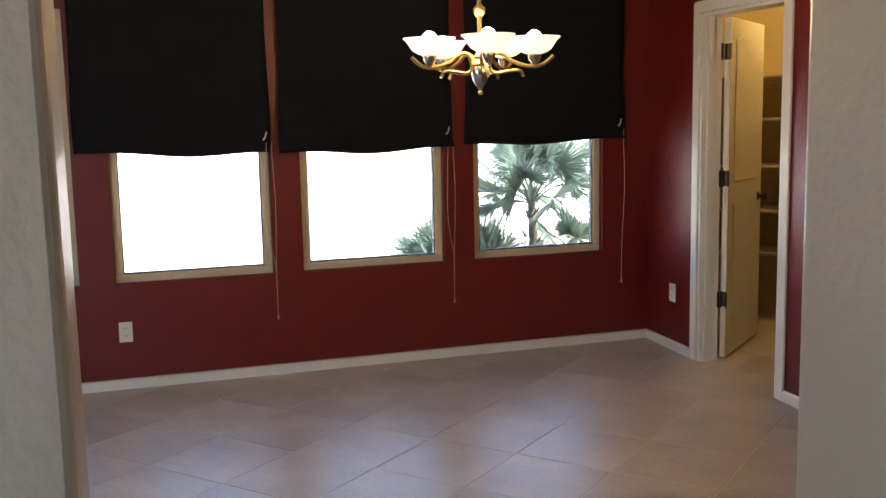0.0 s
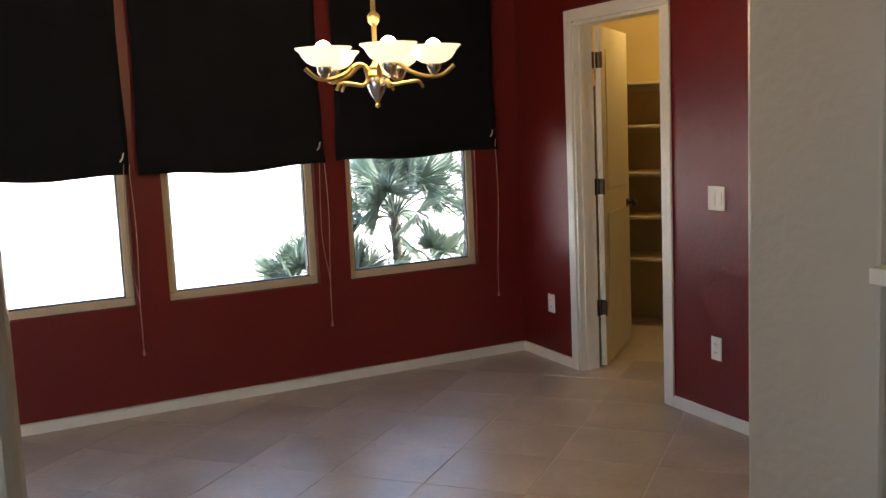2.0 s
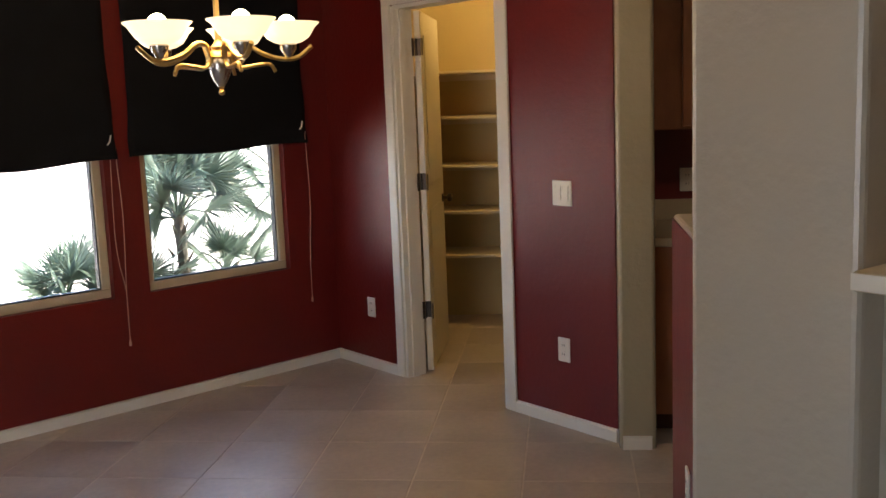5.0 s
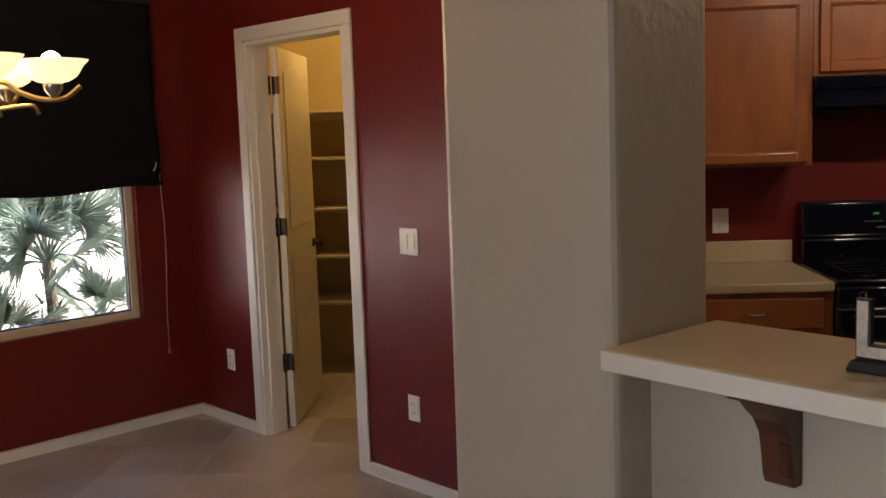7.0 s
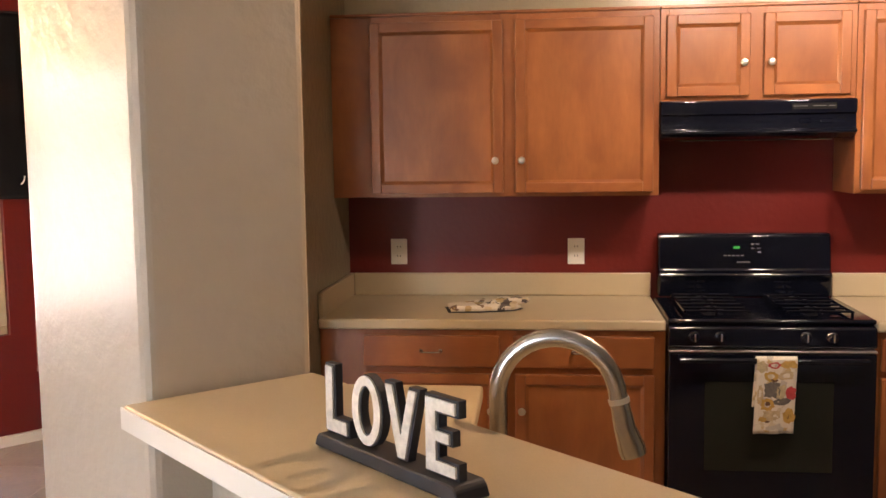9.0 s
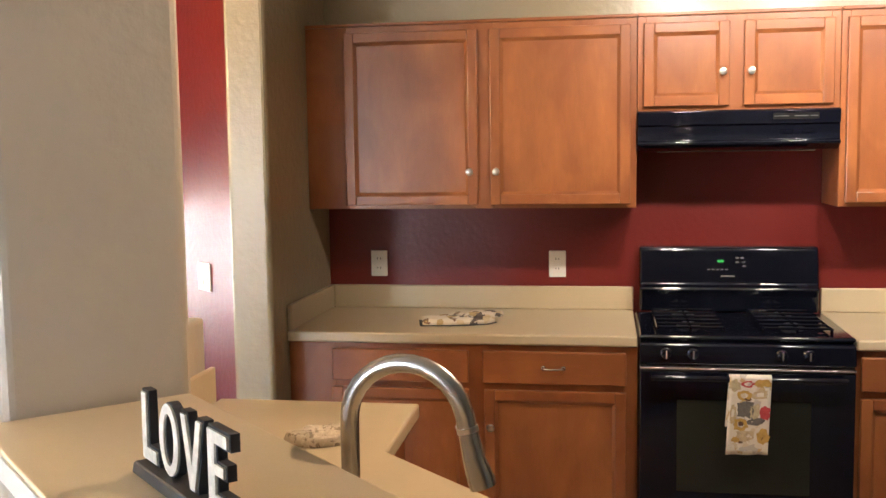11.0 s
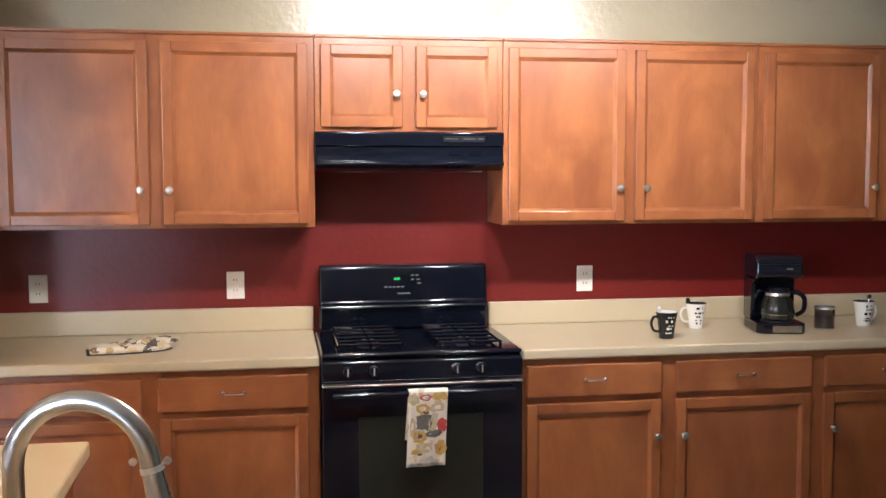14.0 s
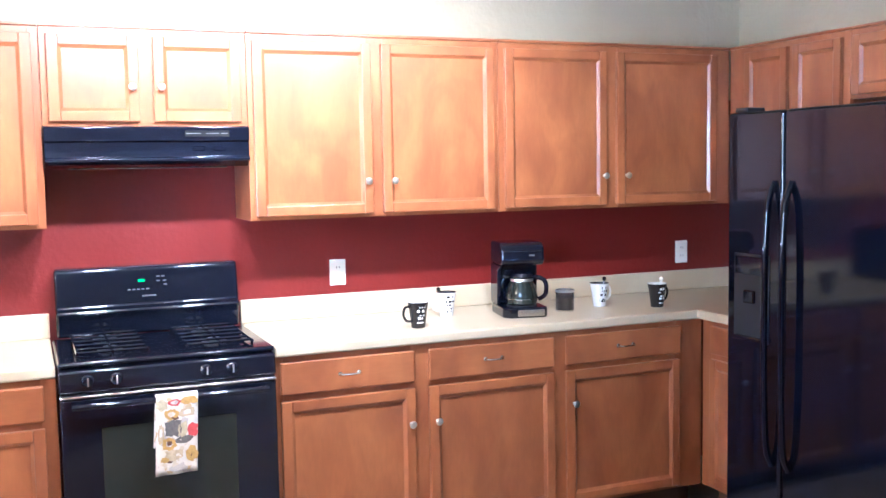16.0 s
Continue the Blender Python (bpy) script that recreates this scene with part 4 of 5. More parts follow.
def blind(k, a, c, za, zc):
    """A black cloth shade on a batten; its hem sags."""
    root = thing("window_blind", W_WIN @ pose((a + c) / 2, 0.0, za), "black cloth roman shade drawn halfway down over a window", "blind", "window blinds")
    w, h = c - a, BTOP - za
    bm = B()
    nx, nz = 28, 40
    rng = random.Random(10 + k)
    ph = [rng.uniform(0, 6) for _ in range(4)]
    rows = []
    for i in range(nz + 1):
        t = i / nz
        row = []
        for j in range(nx + 1):
            u = j / nx
            hem = (zc - za) * u - 0.022 * math.sin(math.pi * u) * (0.5 + 0.5 * math.sin(ph[0])) - 0.008 * math.sin(3 * math.pi * u + ph[1])
            z = h * (1 - t) + hem * t
            y = 0.045 + 0.006 * math.sin(7 * u + ph[2]) * t + 0.008 * math.sin(17 * t + ph[3]) * t + 0.014 * max(0, t - 0.9) * 10
            edge = 0.012 * math.sin(5 * t + ph[1]) * t * (1 if u > 0.5 else -1) * abs(2 * u - 1)
            row.append(bm.verts.new((-w / 2 + w * u + edge, y, z)))
        rows.append(row)
    for r0, r1 in zip(rows, rows[1:]):
        for j in range(nx):
            bm.faces.new((r0[j], r0[j + 1], r1[j + 1], r1[j]))
    cloth = part("cloth", bm, M_CLOTH, root, "", True)
    so = cloth.modifiers.new("thick", "SOLIDIFY")
    so.thickness = 0.006
    part("head_rail", box(B(), -w / 2 + 0.005, w / 2 - 0.005, 0.001, 0.04, h - 0.035, h + 0.012, 0.003, 1), M_BLACK_M, root)
    # two pull cords with a tassel, hanging on the side nearer the pantry
    x = -w / 2 - (0.0 if k == 0 else 0.012)
    drop = (0.404, 0.362, 0.350)[k] - za
    bm = B()
    p = [(x, 0.045, 0.06), (x + 0.004, 0.046, 0.0), (x - 0.006, 0.045, -0.30), (x + 0.004, 0.03, drop * 0.75), (x + 0.002, 0.022, drop)]
    tube(bm, smooth_path(p, 5), 0.0028, 6)
    if k:
        p = [(x + 0.03, 0.045, 0.06), (x + 0.035, 0.046, 0.0), (x + 0.045, 0.045, -0.35), (x + 0.03, 0.03, -0.52), (x + 0.004, 0.03, drop * 0.72), (x + 0.002, 0.022, drop + 0.05)]
        tube(bm, smooth_path(p, 5), 0.0025, 6)
    cord = part("cord", bm, M_CORD, root, "thin pinkish pull cord", True)
    part("tassel", lathe(B(), [(0.002, 0.02), (0.006, 0.012), (0.008, -0.012), (0.004, -0.016)], 10, (x + 0.002, 0.022, drop)), M_CORD, cord, "", True)
    bm = B()
    tube(bm, [(x + 0.03, 0.064, 0.12), (x + 0.04, 0.07, 0.09), (x + 0.052, 0.066, 0.075)], 0.004, 6)
    part("hem_ring", bm, M_PLATE, cloth, "small white hook on the hem")


for k, (a, c, za, zc) in enumerate(BLINDS):
    blind(k, a, c, za, zc)

# ---- chandelier ----
HXY = (-2.798, -1.994)
HZ = 1.593
lamp = thing("chandelier", pose(HXY[0], HXY[1], HZ, 0, 0, 20), "brass five-arm chandelier with lit frosted glass bowls", "chandelier")
bm = B()
lathe(bm, [(0.002, -0.0), (0.008, 0.004), (0.010, 0.012), (0.005, 0.020), (0.010, 0.026)], 14)
part("finial", bm, M_BRASS, lamp, "", True)
lathe_pts = [(0.008, 0.026), (0.014, 0.034), (0.026, 0.052), (0.036, 0.078), (0.039, 0.10), (0.034, 0.112)]
part("urn", lathe(B(), lathe_pts, 24), M_STEEL, lamp, "fluted nickel urn", True)
bm = lathe(B(), [(0.034, 0.1125), (0.040, 0.118), (0.036, 0.128), (0.022, 0.140), (0.026, 0.150), (0.016, 0.160), (0.010, 0.175), (0.009, 0.26)], 20)
part("hub", bm, M_BRASS, lamp, "", True)
bm = tube(B(), [(0, 0, 0.26), (0.0, 0.0, 0.50)], 0.009, 12)
lathe(bm, [(0.010, 0.30), (0.022, 0.315), (0.024, 0.335), (0.010, 0.35)], 14)
lathe(bm, [(0.010, 0.44), (0.018, 0.45), (0.010, 0.47)], 12)
part("stem", bm, M_BRASS, lamp, "", True)
bm = B()
for k in range(16):
    zc = 0.515 + k * 0.041
    ring = [(0.011 * math.cos(a) * (1 if k % 2 else 0.0), 0.011 * math.cos(a) * (0.0 if k % 2 else 1), zc + 0.026 * math.sin(a)) for a in [2 * math.pi * q / 10 for q in range(11)]]
    tube(bm, ring, 0.0028, 5)
part("chain", bm, M_BRASS, lamp)
part("canopy", lathe(B(), [(0.006, CEIL - HZ - 0.05), (0.05, CEIL - HZ - 0.035), (0.062, CEIL - HZ - 0.001)], 20), M_BRASS, lamp, "", True)
for k in range(5):
    a = radians(72 * k)
    ca, sa = math.cos(a), math.sin(a)
    def rad(r, z, side=0.0):
        return (r * ca - side * sa, r * sa + side * ca, z)
    pts = smooth_path([rad(0.034, 0.118), rad(0.05, 0.155), rad(0.085, 0.158), rad(0.13, 0.128), rad(0.19, 0.108), rad(0.245, 0.112), rad(0.29, 0.145)], 5)
    arm = part("arm", tube(B(), pts, 0.0075, 8), M_BRASS, lamp, "", True)
    pts = smooth_path([rad(0.05, 0.150, 0.006), rad(0.04, 0.108, 0.006), rad(0.06, 0.085, 0.006), rad(0.11, 0.090, 0.006), rad(0.155, 0.092, 0.006), rad(0.172, 0.068, 0.006)], 5)
    part("scroll", tube(B(), pts, 0.006, 8), M_BRASS, arm, "", True)
    sx, sy, _ = rad(0.215, 0)
    part("socket_cup", lathe(B(), [(0.010, 0.114), (0.016, 0.122), (0.026, 0.135), (0.028, 0.150), (0.024, 0.156)], 16, (sx, sy, 0)), M_STEEL, arm, "", True)
    bm = lathe(B(), [(0.026, 0.154), (0.044, 0.158), (0.066, 0.171), (0.078, 0.188), (0.086, 0.202), (0.100, 0.215), (0.102, 0.219), (0.097, 0.218), (0.083, 0.206), (0.074, 0.189), (0.062, 0.174), (0.042, 0.162), (0.024, 0.157)], 26, (sx, sy, 0))
    part("shade", bm, M_SHADE, arm, "lit frosted glass bowl shade", True)
    bm = lathe(B(), [(0.012, 0.160), (0.014, 0.172), (0.025, 0.196), (0.029, 0.214), (0.023, 0.234), (0.010, 0.243), (0.001, 0.245)], 16, (sx, sy, 0))
    part("bulb", bm, M_BULB, arm, "", True)
point_lamp("chandelier_glow", (HXY[0], HXY[1], HZ + 0.33), 4.6, (1.0, 0.68, 0.34), 0.2)

# ---- word sign on the bar ----
sign = thing("love_sign", W_BAR @ pose(0.568, 0.104, 1.1615), "black wooden table sign with distressed white letters reading LOVE", "sign")
bm = B()
prism(bm, [(-0.160, 0.0), (0.160, 0.0), (0.154, 0.014), (0.148, 0.020), (-0.148, 0.020), (-0.154, 0.014)], -0.026, 0.026, "y", 0.002, 1)
part("base_block", bm, M_SIGNBLK, sign)
LH = 0.098


def letter(name, polys, x, w):
    """A thick letter: black block, white face a little smaller on the front."""
    for shrink, y0, y1, mat, nm in ((0.0, -0.010, 0.002, M_SIGNBLK, name), (0.0035, -0.0135, -0.0105, M_WHITEWASH, "face")):
        bm = B()
        for poly in polys:
            pts = [(x + w * p[0], 0.0205 + LH * p[1]) for p in poly]
            if shrink:
                q = []
                n = len(pts)
                for i in range(n):
                    a, b2, c2 = Vector(pts[i - 1]), Vector(pts[i]), Vector(pts[(i + 1) % n])
                    d0, d1 = (b2 - a).normalized(), (c2 - b2).normalized()
                    n0, n1 = Vector((-d0.y, d0.x)), Vector((-d1.y, d1.x))
                    k = n0 + n1
                    q.append(b2 + k * (shrink / max(0.3, 1 + n0.dot(n1))))
                pts = [tuple(v) for v in q]
            prism(bm, pts, y0, y1, "y")
        if nm == "face":
            part("face", bm, mat, body, "distressed white face")
        else:
            body = part("letter_" + name.lower(), bm, mat, sign)


letter("L", [[(0, 0), (1, 0), (1, 0.25), (0.42, 0.25), (0.42, 1), (0, 1)]], -0.150, 0.059)


def ring_letter(x, w):
    body = None
    for ro, ri, y0, y1, mat, nm in ((1.0, 0.44, -0.010, 0.002, M_SIGNBLK, "letter_o"), (0.94, 0.51, -0.0135, -0.0105, M_WHITEWASH, "face")):
        bm = B()
        n = 28
        def ring(r, y, e=1.0):
            return [bm.verts.new((x + w * (0.5 + 0.5 * r * e * math.cos(2 * math.pi * k / n)), y, 0.0205 + LH * (0.5 + 0.5 * (1 - (1 - r) * 0.62) * math.sin(2 * math.pi * k / n)))) for k in range(n)]
        a0, a1, b0, b1 = ring(ro, y0), ring(ro, y1), ring(ri, y0), ring(ri, y1)
        for k in range(n):
            j = (k + 1) % n
            for f in ((a0[k], a0[j], a1[j], a1[k]), (b0[k], b1[k], b1[j], b0[j]), (a0[k], b0[k], b0[j], a0[j]), (a1[k], a1[j], b1[j], b1[k])):
                bm.faces.new(f)
        body = part(nm, bm, mat, body or sign, "distressed white face" if body else "")


ring_letter(-0.082, 0.071)
letter("V", [[(0.36, 0), (0.64, 0), (1, 1), (0.70, 1), (0.5, 0.40), (0.30, 1), (0, 1)]], -0.006, 0.075)
letter("E", [[(0, 0), (1, 0), (1, 0.22), (0.42, 0.22), (0.42, 0.40), (0.82, 0.40), (0.82, 0.60), (0.42, 0.60), (0.42, 0.78), (1, 0.78), (1, 1), (0, 1)]], 0.080, 0.064)

# ---- things on the worktops ----


def mug(x, y, turn, body_mat, inside, label, spoon=True):
    root = thing("coffee_mug", pose(x, y, CT + 0.0005, 0, 0, turn), label, "mug", "coffee mugs")
    prof = [(0.026, 0), (0.029, 0.002), (0.032, 0.03), (0.037, 0.07), (0.044, 0.105), (0.0445, 0.108), (0.041, 0.107), (0.034, 0.07), (0.029, 0.03), (0.025, 0.008)]
    part("cup", lathe(B(), prof, 24), body_mat, root, "", True)
    part("lining", lathe(B(), [(0.0442, 0.1082), (0.0448, 0.1088), (0.0444, 0.1094), (0.0412, 0.1090), (0.0400, 0.1065), (0.0345, 0.075)], 24, closed=True), inside, root, "contrasting glazed rim and inside", True)
    bm = tube(B(), smooth_path([(0.036, 0, 0.088), (0.058, 0, 0.088), (0.068, 0, 0.062), (0.056, 0, 0.034), (0.032, 0, 0.028)], 5), 0.0055, 8)
    part("handle", bm, body_mat, root, "", True)
    bm = B()
    rng = random.Random(int(x * 100))
    for k in range(5):
        h0 = 0.020 + 0.0155 * k + rng.uniform(-0.003, 0.003)
        a = 246 + rng.uniform(-6, 14)
        tall = rng.uniform(0.004, 0.011)
        while a < 292:
            wide = rng.uniform(3, 22)
            vs = []
            for q in (a, a + wide / 2, a + wide):
                for h in (h0, h0 + tall):
                    r = (0.032 + (h - 0.03) * 0.125 if h < 0.07 else 0.037 + (h - 0.07) * 0.2) + 0.0012
                    vs.append(bm.verts.new((r * math.cos(radians(q - turn)), r * math.sin(radians(q - turn)), h)))
            for i in range(0, 4, 2):
                bm.faces.new((vs[i], vs[i + 2], vs[i + 3], vs[i + 1]))
            a += wide + rng.uniform(4, 20)
    part("print", bm, inside, root, "contrasting printed bars")
    if spoon:
        bm = tube(B(), [(0.01, 0.0, 0.02), (0.034, 0.010, 0.10), (0.042, 0.014, 0.118)], [0.004, 0.004, 0.003], 8)
        lathe(bm, [(0.003, 0.112), (0.009, 0.118), (0.010, 0.128), (0.003, 0.134)], 10, (0.043, 0.014, 0))
        part("spoon", bm, inside, root, "small ceramic spoon", True)


mug(1.405, -0.488, 185, M_CERAM_B, M_CERAM, "flared black coffee mug with white rim and white spoon")
mug(1.63, -0.26, 180, M_CERAM, M_CERAM_B, "flared white coffee mug with black print and a black spoon")
mug(2.381, -0.324, 10, M_CERAM, M_CERAM_B, "flared white coffee mug with a dark spoon")
mug(2.597, -0.476, 12, M_CERAM_B, M_CERAM, "flared black coffee mug with white print near the corner")

jar = thing("coffee_jar", pose(2.17, -0.37, CT + 0.0005), "small glass jar half full of ground coffee", "jar")
part("glass_wall", lathe(B(), [(0.040, 0), (0.042, 0.004), (0.042, 0.092), (0.040, 0.096), (0.038, 0.092), (0.038, 0.006)], 24), M_GLASS, jar, "", True)
part("coffee", lathe(B(), [(0.0372, 0.0065), (0.0372, 0.062), (0.02, 0.066), (0.002, 0.068)], 20), M_COFFEE, jar, "dark ground coffee")
part("lid_rim", lathe(B(), [(0.0425, 0.086), (0.0435, 0.0865), (0.0435, 0.0955), (0.0425, 0.0965)], 20, closed=True), M_CHROME, jar)

maker = thing("coffee_maker", pose(1.94, -0.36, CT + 0.0005, 0, 0, -12), "black drip coffee maker with a dark glass carafe", "coffee maker")
part("base_plate", prism(B(), [(-0.100, 0.10), (-0.100, -0.10), (-0.075, -0.13), (0.085, -0.13), (0.100, -0.11), (0.100, 0.10)], 0.0, 0.046, "z", 0.008, 2), M_BLACK, maker, "", 2)
part("hot_plate", lathe(B(), [(0.066, 0.0465), (0.066, 0.050), (0.060, 0.052)], 24, (0.0, -0.045, 0)), M_BLACK_M, maker)
part("tower", box(B(), -0.100, 0.092, 0.018, 0.10, 0.0465, 0.225, 0.010, 3), M_BLACK, maker, "", 2)
part("side_cheek", prism(B(), [(0.10, 0.047), (-0.012, 0.047), (-0.030, 0.20), (-0.075, 0.225), (0.10, 0.225)], -0.104, -0.086, "x", 0.004, 2), M_BLACK, maker, "", 2)
part("brew_head", prism(B(), [(0.10, 0.2255), (-0.082, 0.2255), (-0.102, 0.245), (-0.096, 0.305), (-0.070, 0.325), (0.10, 0.325)], -0.104, 0.092, "x", 0.012, 3), M_BLACK, maker, "", 2)
part("lid_seam", box(B(), -0.088, 0.078, -0.1008, -0.0985, 0.288, 0.2895), M_BLACK_M, maker)
part("control_strip", box(B(), -0.040, 0.080, -0.1325, -0.1305, 0.008, 0.036, 0.001, 1), M_STEEL, maker, "silver control strip")
part("brand_plate", box(B(), 0.02, 0.045, -0.1040, -0.1010, 0.268, 0.274), M_PRINT, maker)
part("carafe", lathe(B(), [(0.056, 0.0525), (0.066, 0.058), (0.071, 0.085), (0.064, 0.125), (0.048, 0.158), (0.047, 0.168), (0.044, 0.168), (0.044, 0.157), (0.061, 0.124), (0.068, 0.085), (0.063, 0.060), (0.054, 0.055)], 28, (0.0, -0.050, 0)), M_GLASSBLK, maker, "dark glass carafe", True)
part("carafe_coffee", lathe(B(), [(0.052, 0.056), (0.062, 0.061), (0.0665, 0.085), (0.0635, 0.104), (0.002, 0.105)], 24, (0.0, -0.050, 0)), M_BLACK_M, maker, "dark inside of the carafe", True)
part("carafe_lid", lathe(B(), [(0.046, 0.1685), (0.049, 0.174), (0.042, 0.188), (0.01, 0.193)], 24, (0.0, -0.050, 0)), M_BLACK, maker, "", True)
part("carafe_handle", tube(B(), smooth_path([(0.045, -0.05, 0.168), (0.078, -0.066, 0.168), (0.102, -0.078, 0.145), (0.100, -0.077, 0.095), (0.074, -0.062, 0.072)], 5), 0.010, 8), M_BLACK, maker, "", True)
# thin silver rings drawn as the highlights on the dark carafe
for k, z in enumerate((0.078, 0.098, 0.118)):
    part("level_mark", lathe(B(), [(0.0715 - 0.0042 * k, z), (0.0720 - 0.0042 * k, z + 0.001), (0.0715 - 0.0042 * k, z + 0.002)], 24, (0.0, -0.050, 0), True), M_STEEL, maker, "fine silver ring standing in for a highlight on the carafe")
part("carafe_band", lathe(B(), [(0.0485, 0.152), (0.0495, 0.154), (0.0490, 0.164), (0.0480, 0.166)], 24, (0.0, -0.050, 0), True), M_CHROME, maker)

# oven mitt
mitt = thing("oven_mitt", pose(-0.695, -0.40, CT + 0.0005, 0, 0, 12), "coffee-cup printed oven mitt with black trim lying on the worktop", "oven mitt")


def pad(bm, outline, z0, h, seed):
    """A soft flat pad with a puffed, wrinkled top."""
    rng = random.Random(seed)
    n = len(outline)
    cx, cy = sum(p[0] for p in outline) / n, sum(p[1] for p in outline) / n
    rings = []
    for t, z in ((1.0, 0.0), (1.02, 0.4), (0.93, 0.85), (0.7, 1.0), (0.35, 0.9)):
        rings.append([bm.verts.new((cx + (p[0] - cx) * t, cy + (p[1] - cy) * t, z0 + h * z * rng.uniform(0.75, 1.2) if z else z0)) for p in outline])
    for a, c in zip(rings, rings[1:]):
        for k in range(n):
            bm.faces.new((a[k], a[(k + 1) % n], c[(k + 1) % n], c[k]))
    bm.faces.new(rings[0])
    bm.faces.new(rings[-1])
    return bm


hand = [(-0.16, -0.06), (-0.05, -0.075), (0.04, -0.07), (0.10, -0.055), (0.13, -0.02), (0.12, 0.02), (0.07, 0.035), (0.03, 0.05), (0.02, 0.085), (-0.01, 0.10), (-0.045, 0.085), (-0.06, 0.06), (-0.16, 0.07)]
part("mitt_body", pad(B(), hand, 0.004, 0.026, 3), M_MITT, mitt, "", True)
part("trim_layer", pad(B(), [(x * 1.06, y * 1.08) for x, y in hand], 0.0, 0.006, 5), M_SIGNBLK, mitt, "black binding", True)
fold = [(0.00, -0.03), (0.07, -0.05), (0.15, -0.035), (0.17, 0.0), (0.12, 0.03), (0.03, 0.04)]
part("folded_thumb", pad(B(), fold, 0.027, 0.02, 7), M_MITT, mitt, "", True)

# speckled dish cloth by the faucet
cl = thing("dish_cloth", pose(-0.785, -2.085, CT + 0.0005, 0, 0, 30), "crumpled speckled dish cloth on the sink counter", "cloth")
part("cloth_fold", pad(B(), [(0.085 * math.cos(radians(a)) * (1 + 0.15 * math.sin(3 * radians(a))), 0.06 * math.sin(radians(a))) for a in range(0, 360, 20)], 0.0, 0.028, 9), M_SPECK, cl, "", True)

# kitchen ceiling light
track = thing("ceiling_light", pose(0, TRACK_Y, CEIL - 0.001), "white ceiling light bar with three downward shades", "ceiling light")
part("rail", box(B(), 0.0, 1.58, -0.03, 0.03, -0.022, 0.0, 0.003, 1), M_TRIM, track)
for hx in HEADS:
    part("stem", tube(B(), [(hx, 0, -0.022), (hx, 0, -0.155)], 0.008, 8), M_TRIM, track)
    bm = lathe(B(), [(0.012, -0.080), (0.028, -0.084), (0.046, -0.110), (0.055, -0.150), (0.052, -0.150), (0.043, -0.112), (0.026, -0.089)], 20)
    bmesh.ops.transform(bm, matrix=pose(hx, 0, -0.07), verts=bm.verts[:])
    part("shade", bm, M_TRIM, track, "", True)

# ---- outdoors ----
bm = B()
n = 1500
vs = [bm.verts.new(v) for v in ((-n, -n, -0.25), (n, -n, -0.25), (n, n, -0.25), (-n, n, -0.25))]
bm.faces.new(vs)
structure("ground", bm, M_GROUND, None, "pale desert gravel ground", "ground")


def fan_palm(x, y, trunk_h, fronds, petiole, fan, seed, label, low=-25):
    """A slender trunk with fan leaves: each a stalk with thin folded blades spread from its end."""
    root = thing("fan_palm", pose(x, y, -0.25), label, "palm tree", "fan palms")
    rng = random.Random(seed)
    bm = tube(B(), [(0.0, 0.0, 0.0), (0.02, 0.01, trunk_h * 0.5), (0.0, 0.0, trunk_h)], [0.075, 0.046, 0.040], 10)
    for k in range(26):
        a, z = rng.uniform(0, 6.28), rng.uniform(0.05, 1) * trunk_h
        p = Vector((0.05 * math.cos(a), 0.05 * math.sin(a), z))
        tube(bm, [p, p + Vector((0.05 * math.cos(a), 0.05 * math.sin(a), 0.08))], [0.016, 0.005], 5)
    part("trunk", bm, M_TRUNK, root)
    for k in range(fronds):
        a = k * 2.4 + rng.uniform(-0.35, 0.35)
        lift = radians(82 - (82 - low) * (k + 0.5) / fronds + rng.uniform(-9, 9))
        ln = petiole * rng.uniform(0.7, 1.15)
        d = Vector((math.cos(a) * math.cos(lift), math.sin(a) * math.cos(lift), math.sin(lift)))
        base_p = Vector((0, 0, trunk_h - 0.03))
        hub = base_p + d * ln + Vector((0, 0, -0.06 * ln))
        bm = B()
        pp = smooth_path([base_p, base_p + d * ln * 0.5 + Vector((0, 0, 0.03)), hub], 4)
        tube(bm, pp, [0.009] * (len(pp) - 1) + [0.005], 5)
        side = d.cross(Vector((0, 0, 1)))
        side = side.normalized() if side.length > 0.05 else Vector((1, 0, 0))
        side = Matrix.Rotation(radians(rng.uniform(-75, 75)), 3, d) @ side
        nrm = side.cross(d).normalized()
        n = rng.randrange(30, 40)
        for q in range(n):
            fa = radians(-115 + 230 * q / (n - 1)) + rng.uniform(-0.05, 0.05)
            dirv = d * math.cos(fa) + side * math.sin(fa)
            L = fan * (1 - 0.30 * abs(fa) / 2.0) * rng.uniform(0.82, 1.1)
            fall = Vector((0, 0, -L * rng.uniform(0.0, 0.16)))
            across = dirv.cross(nrm).normalized()
            w = 0.020 * fan
            pts = []
            for t, ww in ((0.0, 0.35), (0.35, 1.0), (0.70, 0.55), (1.0, 0.04)):
                p = hub + dirv * L * t + fall * t * t + nrm * 0.03 * fan * math.cos(fa)
                pts.append((bm.verts.new(p - across * w * ww), bm.verts.new(p + nrm * 0.014 * ww), bm.verts.new(p + across * w * ww)))
            for s0, s1 in zip(pts, pts[1:]):
                bm.faces.new((s0[0], s0[1], s1[1], s1[0]))
                bm.faces.new((s0[1], s0[2], s1[2], s1[1]))
        part("frond", bm, M_PALM, root)


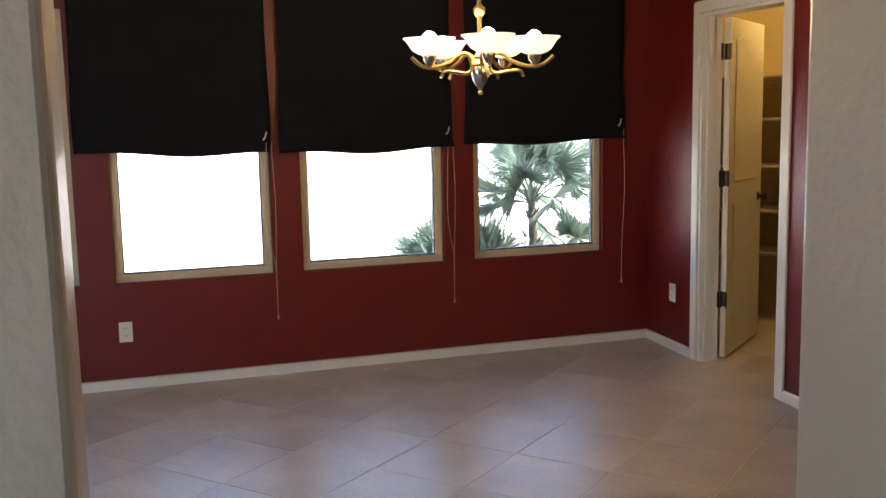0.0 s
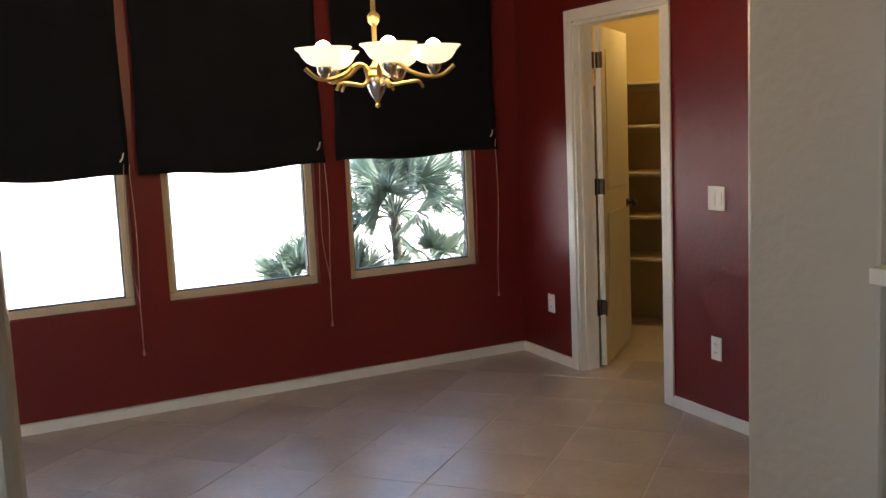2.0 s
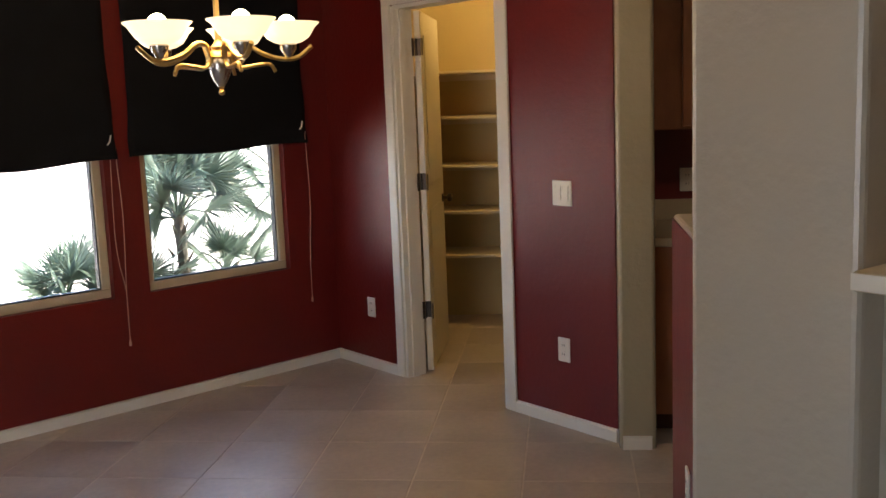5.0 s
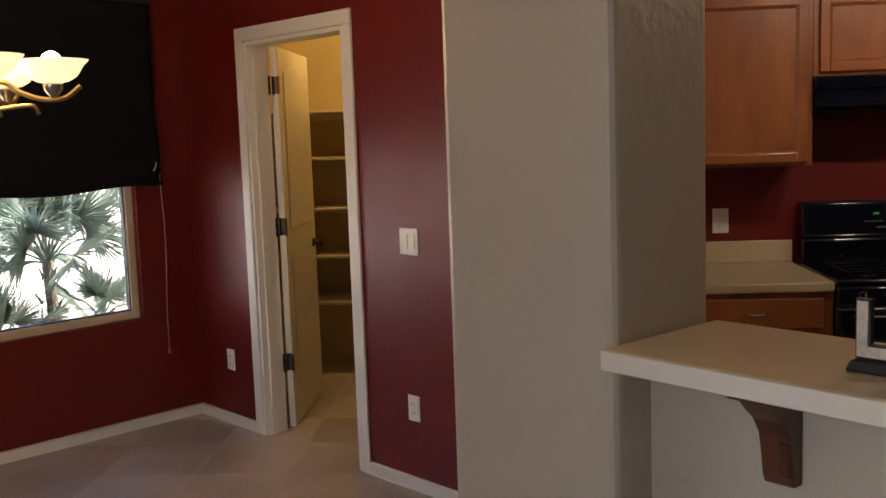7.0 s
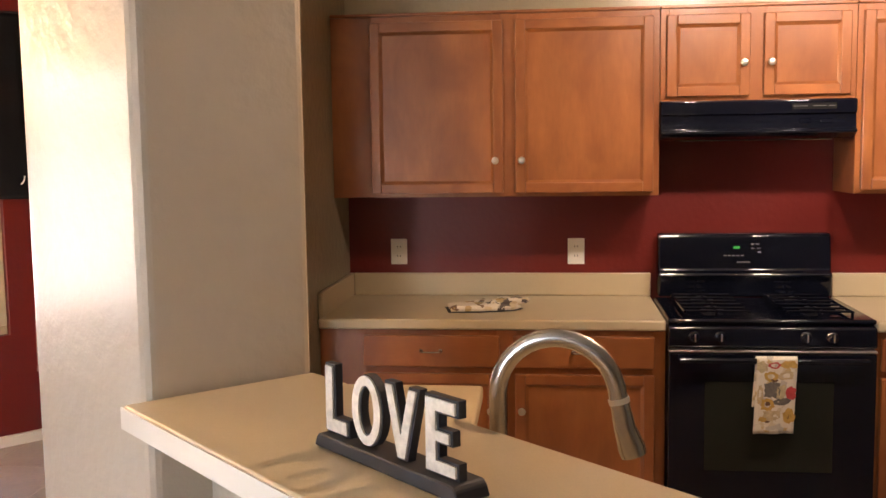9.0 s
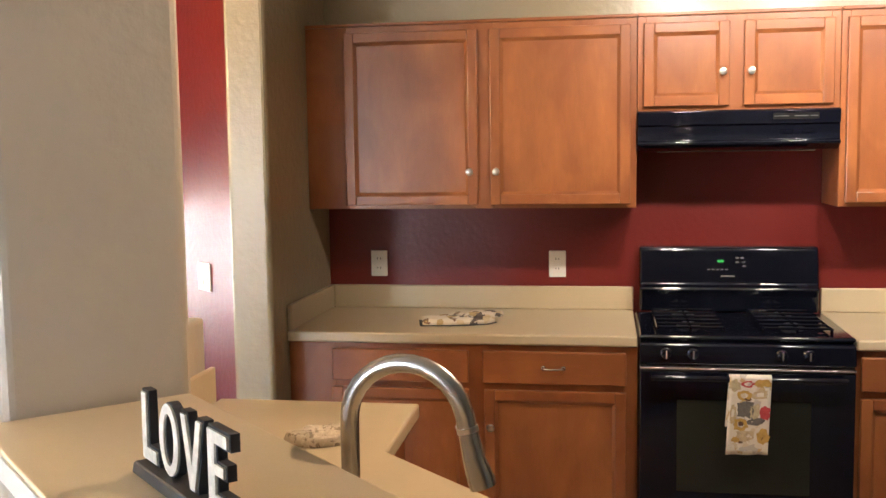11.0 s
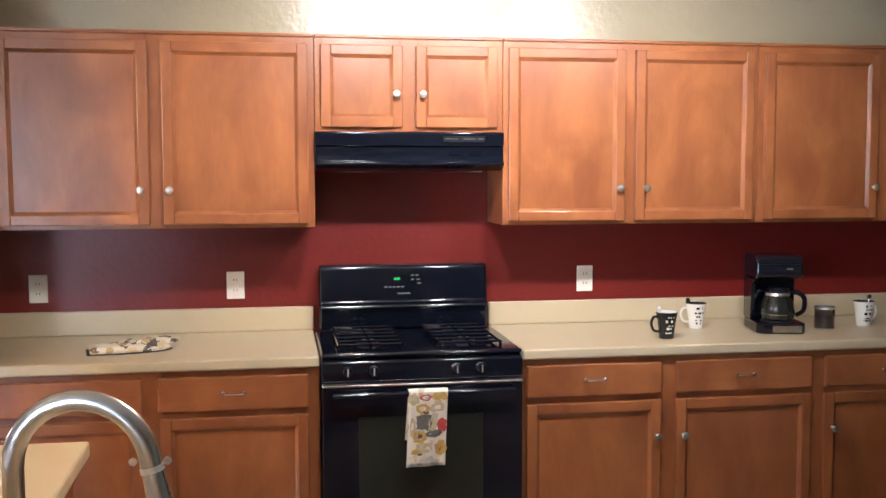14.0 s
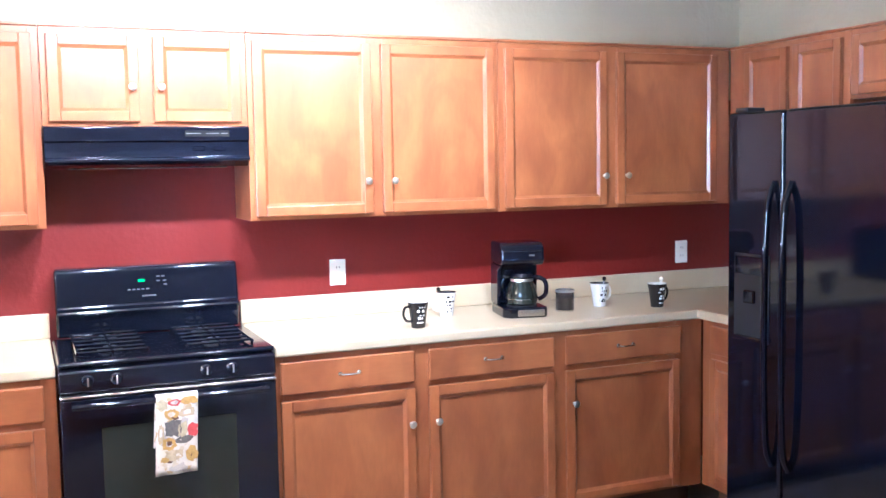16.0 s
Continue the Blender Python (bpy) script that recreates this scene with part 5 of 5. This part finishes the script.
fan_palm(-4.64, 2.11, 1.02, 21, 0.44, 0.46, 4, "green fan palm with a slender trunk outside the window", 4)
fan_palm(-4.92, 1.82, 0.42, 14, 0.34, 0.36, 8, "low bushy fan palm outside the window", 5)
fan_palm(-5.24, 1.44, 0.50, 12, 0.27, 0.36, 15, "low young fan palm outside the middle window", 5)
fan_palm(-4.40, 2.42, 0.55, 9, 0.26, 0.30, 12, "small fan palm beside a taller one", 15)
fan_palm(-3.98, 2.86, 1.16, 17, 0.52, 0.44, 21, "tall fan palm whose leaves hang into the window view", -30)
fan_palm(-4.20, 2.75, 0.30, 8, 0.16, 0.20, 31, "low clump of fan palm leaves", 20)
# ---- floor tiles ----
TS, GX, GY = 0.457, -1.47, 0.19
bm = B()
box(bm, -TS / 2 + 0.0025, TS / 2 - 0.0025, -TS / 2 + 0.0025, TS / 2 - 0.0025, -0.010, 0.0)
es = [e for e in bm.edges if all(v.co.z > -0.001 for v in e.verts)]
bmesh.ops.bevel(bm, geom=es, offset=0.0025, segments=1, affect="EDGES")
tile_mesh = bpy.data.meshes.new("tile")
bm.to_mesh(tile_mesh)
bm.free()
tile_mesh.materials.append(M_TILE)
rest_v, rest_f = [], []
rng = random.Random(77)
for i in range(-13, 13):
    for j in range(-23, 6):
        x, y = GX + (i + 0.5) * TS, GY + (j + 0.5) * TS
        if not (-7.0 < x < 4.0 and -9.9 < y < 2.4):
            continue
        if -0.760 * (x - CX) + 0.649 * (y - CY) > 0.12 or y > 2.1 or (x > -1.3 and y > 0.3):
            continue
        dz = rng.uniform(-0.0005, 0.0005)
        near = -6.3 < x < -0.4 and -4.0 < y < 2.2
        if near:
            t = new("tile", tile_mesh)
            t.parent = floor
            t.location = (x, y, dz)
            t.rotation_euler = (0, 0, rng.randrange(4) * math.pi / 2)
        else:
            h = TS / 2 - 0.0025
            k = len(rest_v)
            rest_v += [(x - h, y - h, -0.01), (x + h, y - h, -0.01), (x + h, y + h, -0.01), (x - h, y + h, -0.01), (x - h, y - h, dz), (x + h, y - h, dz), (x + h, y + h, dz), (x - h, y + h, dz)]
            rest_f += [(k + 4, k + 5, k + 6, k + 7), (k, k + 1, k + 5, k + 4), (k + 1, k + 2, k + 6, k + 5), (k + 2, k + 3, k + 7, k + 6), (k + 3, k, k + 4, k + 7)]
me = bpy.data.meshes.new("far_tiles")
me.from_pydata(rest_v, [], rest_f)
me.materials.append(M_TILE)
ob = new("far_tiles", me)
ob.parent = floor
ob["kind"] = "stuff"
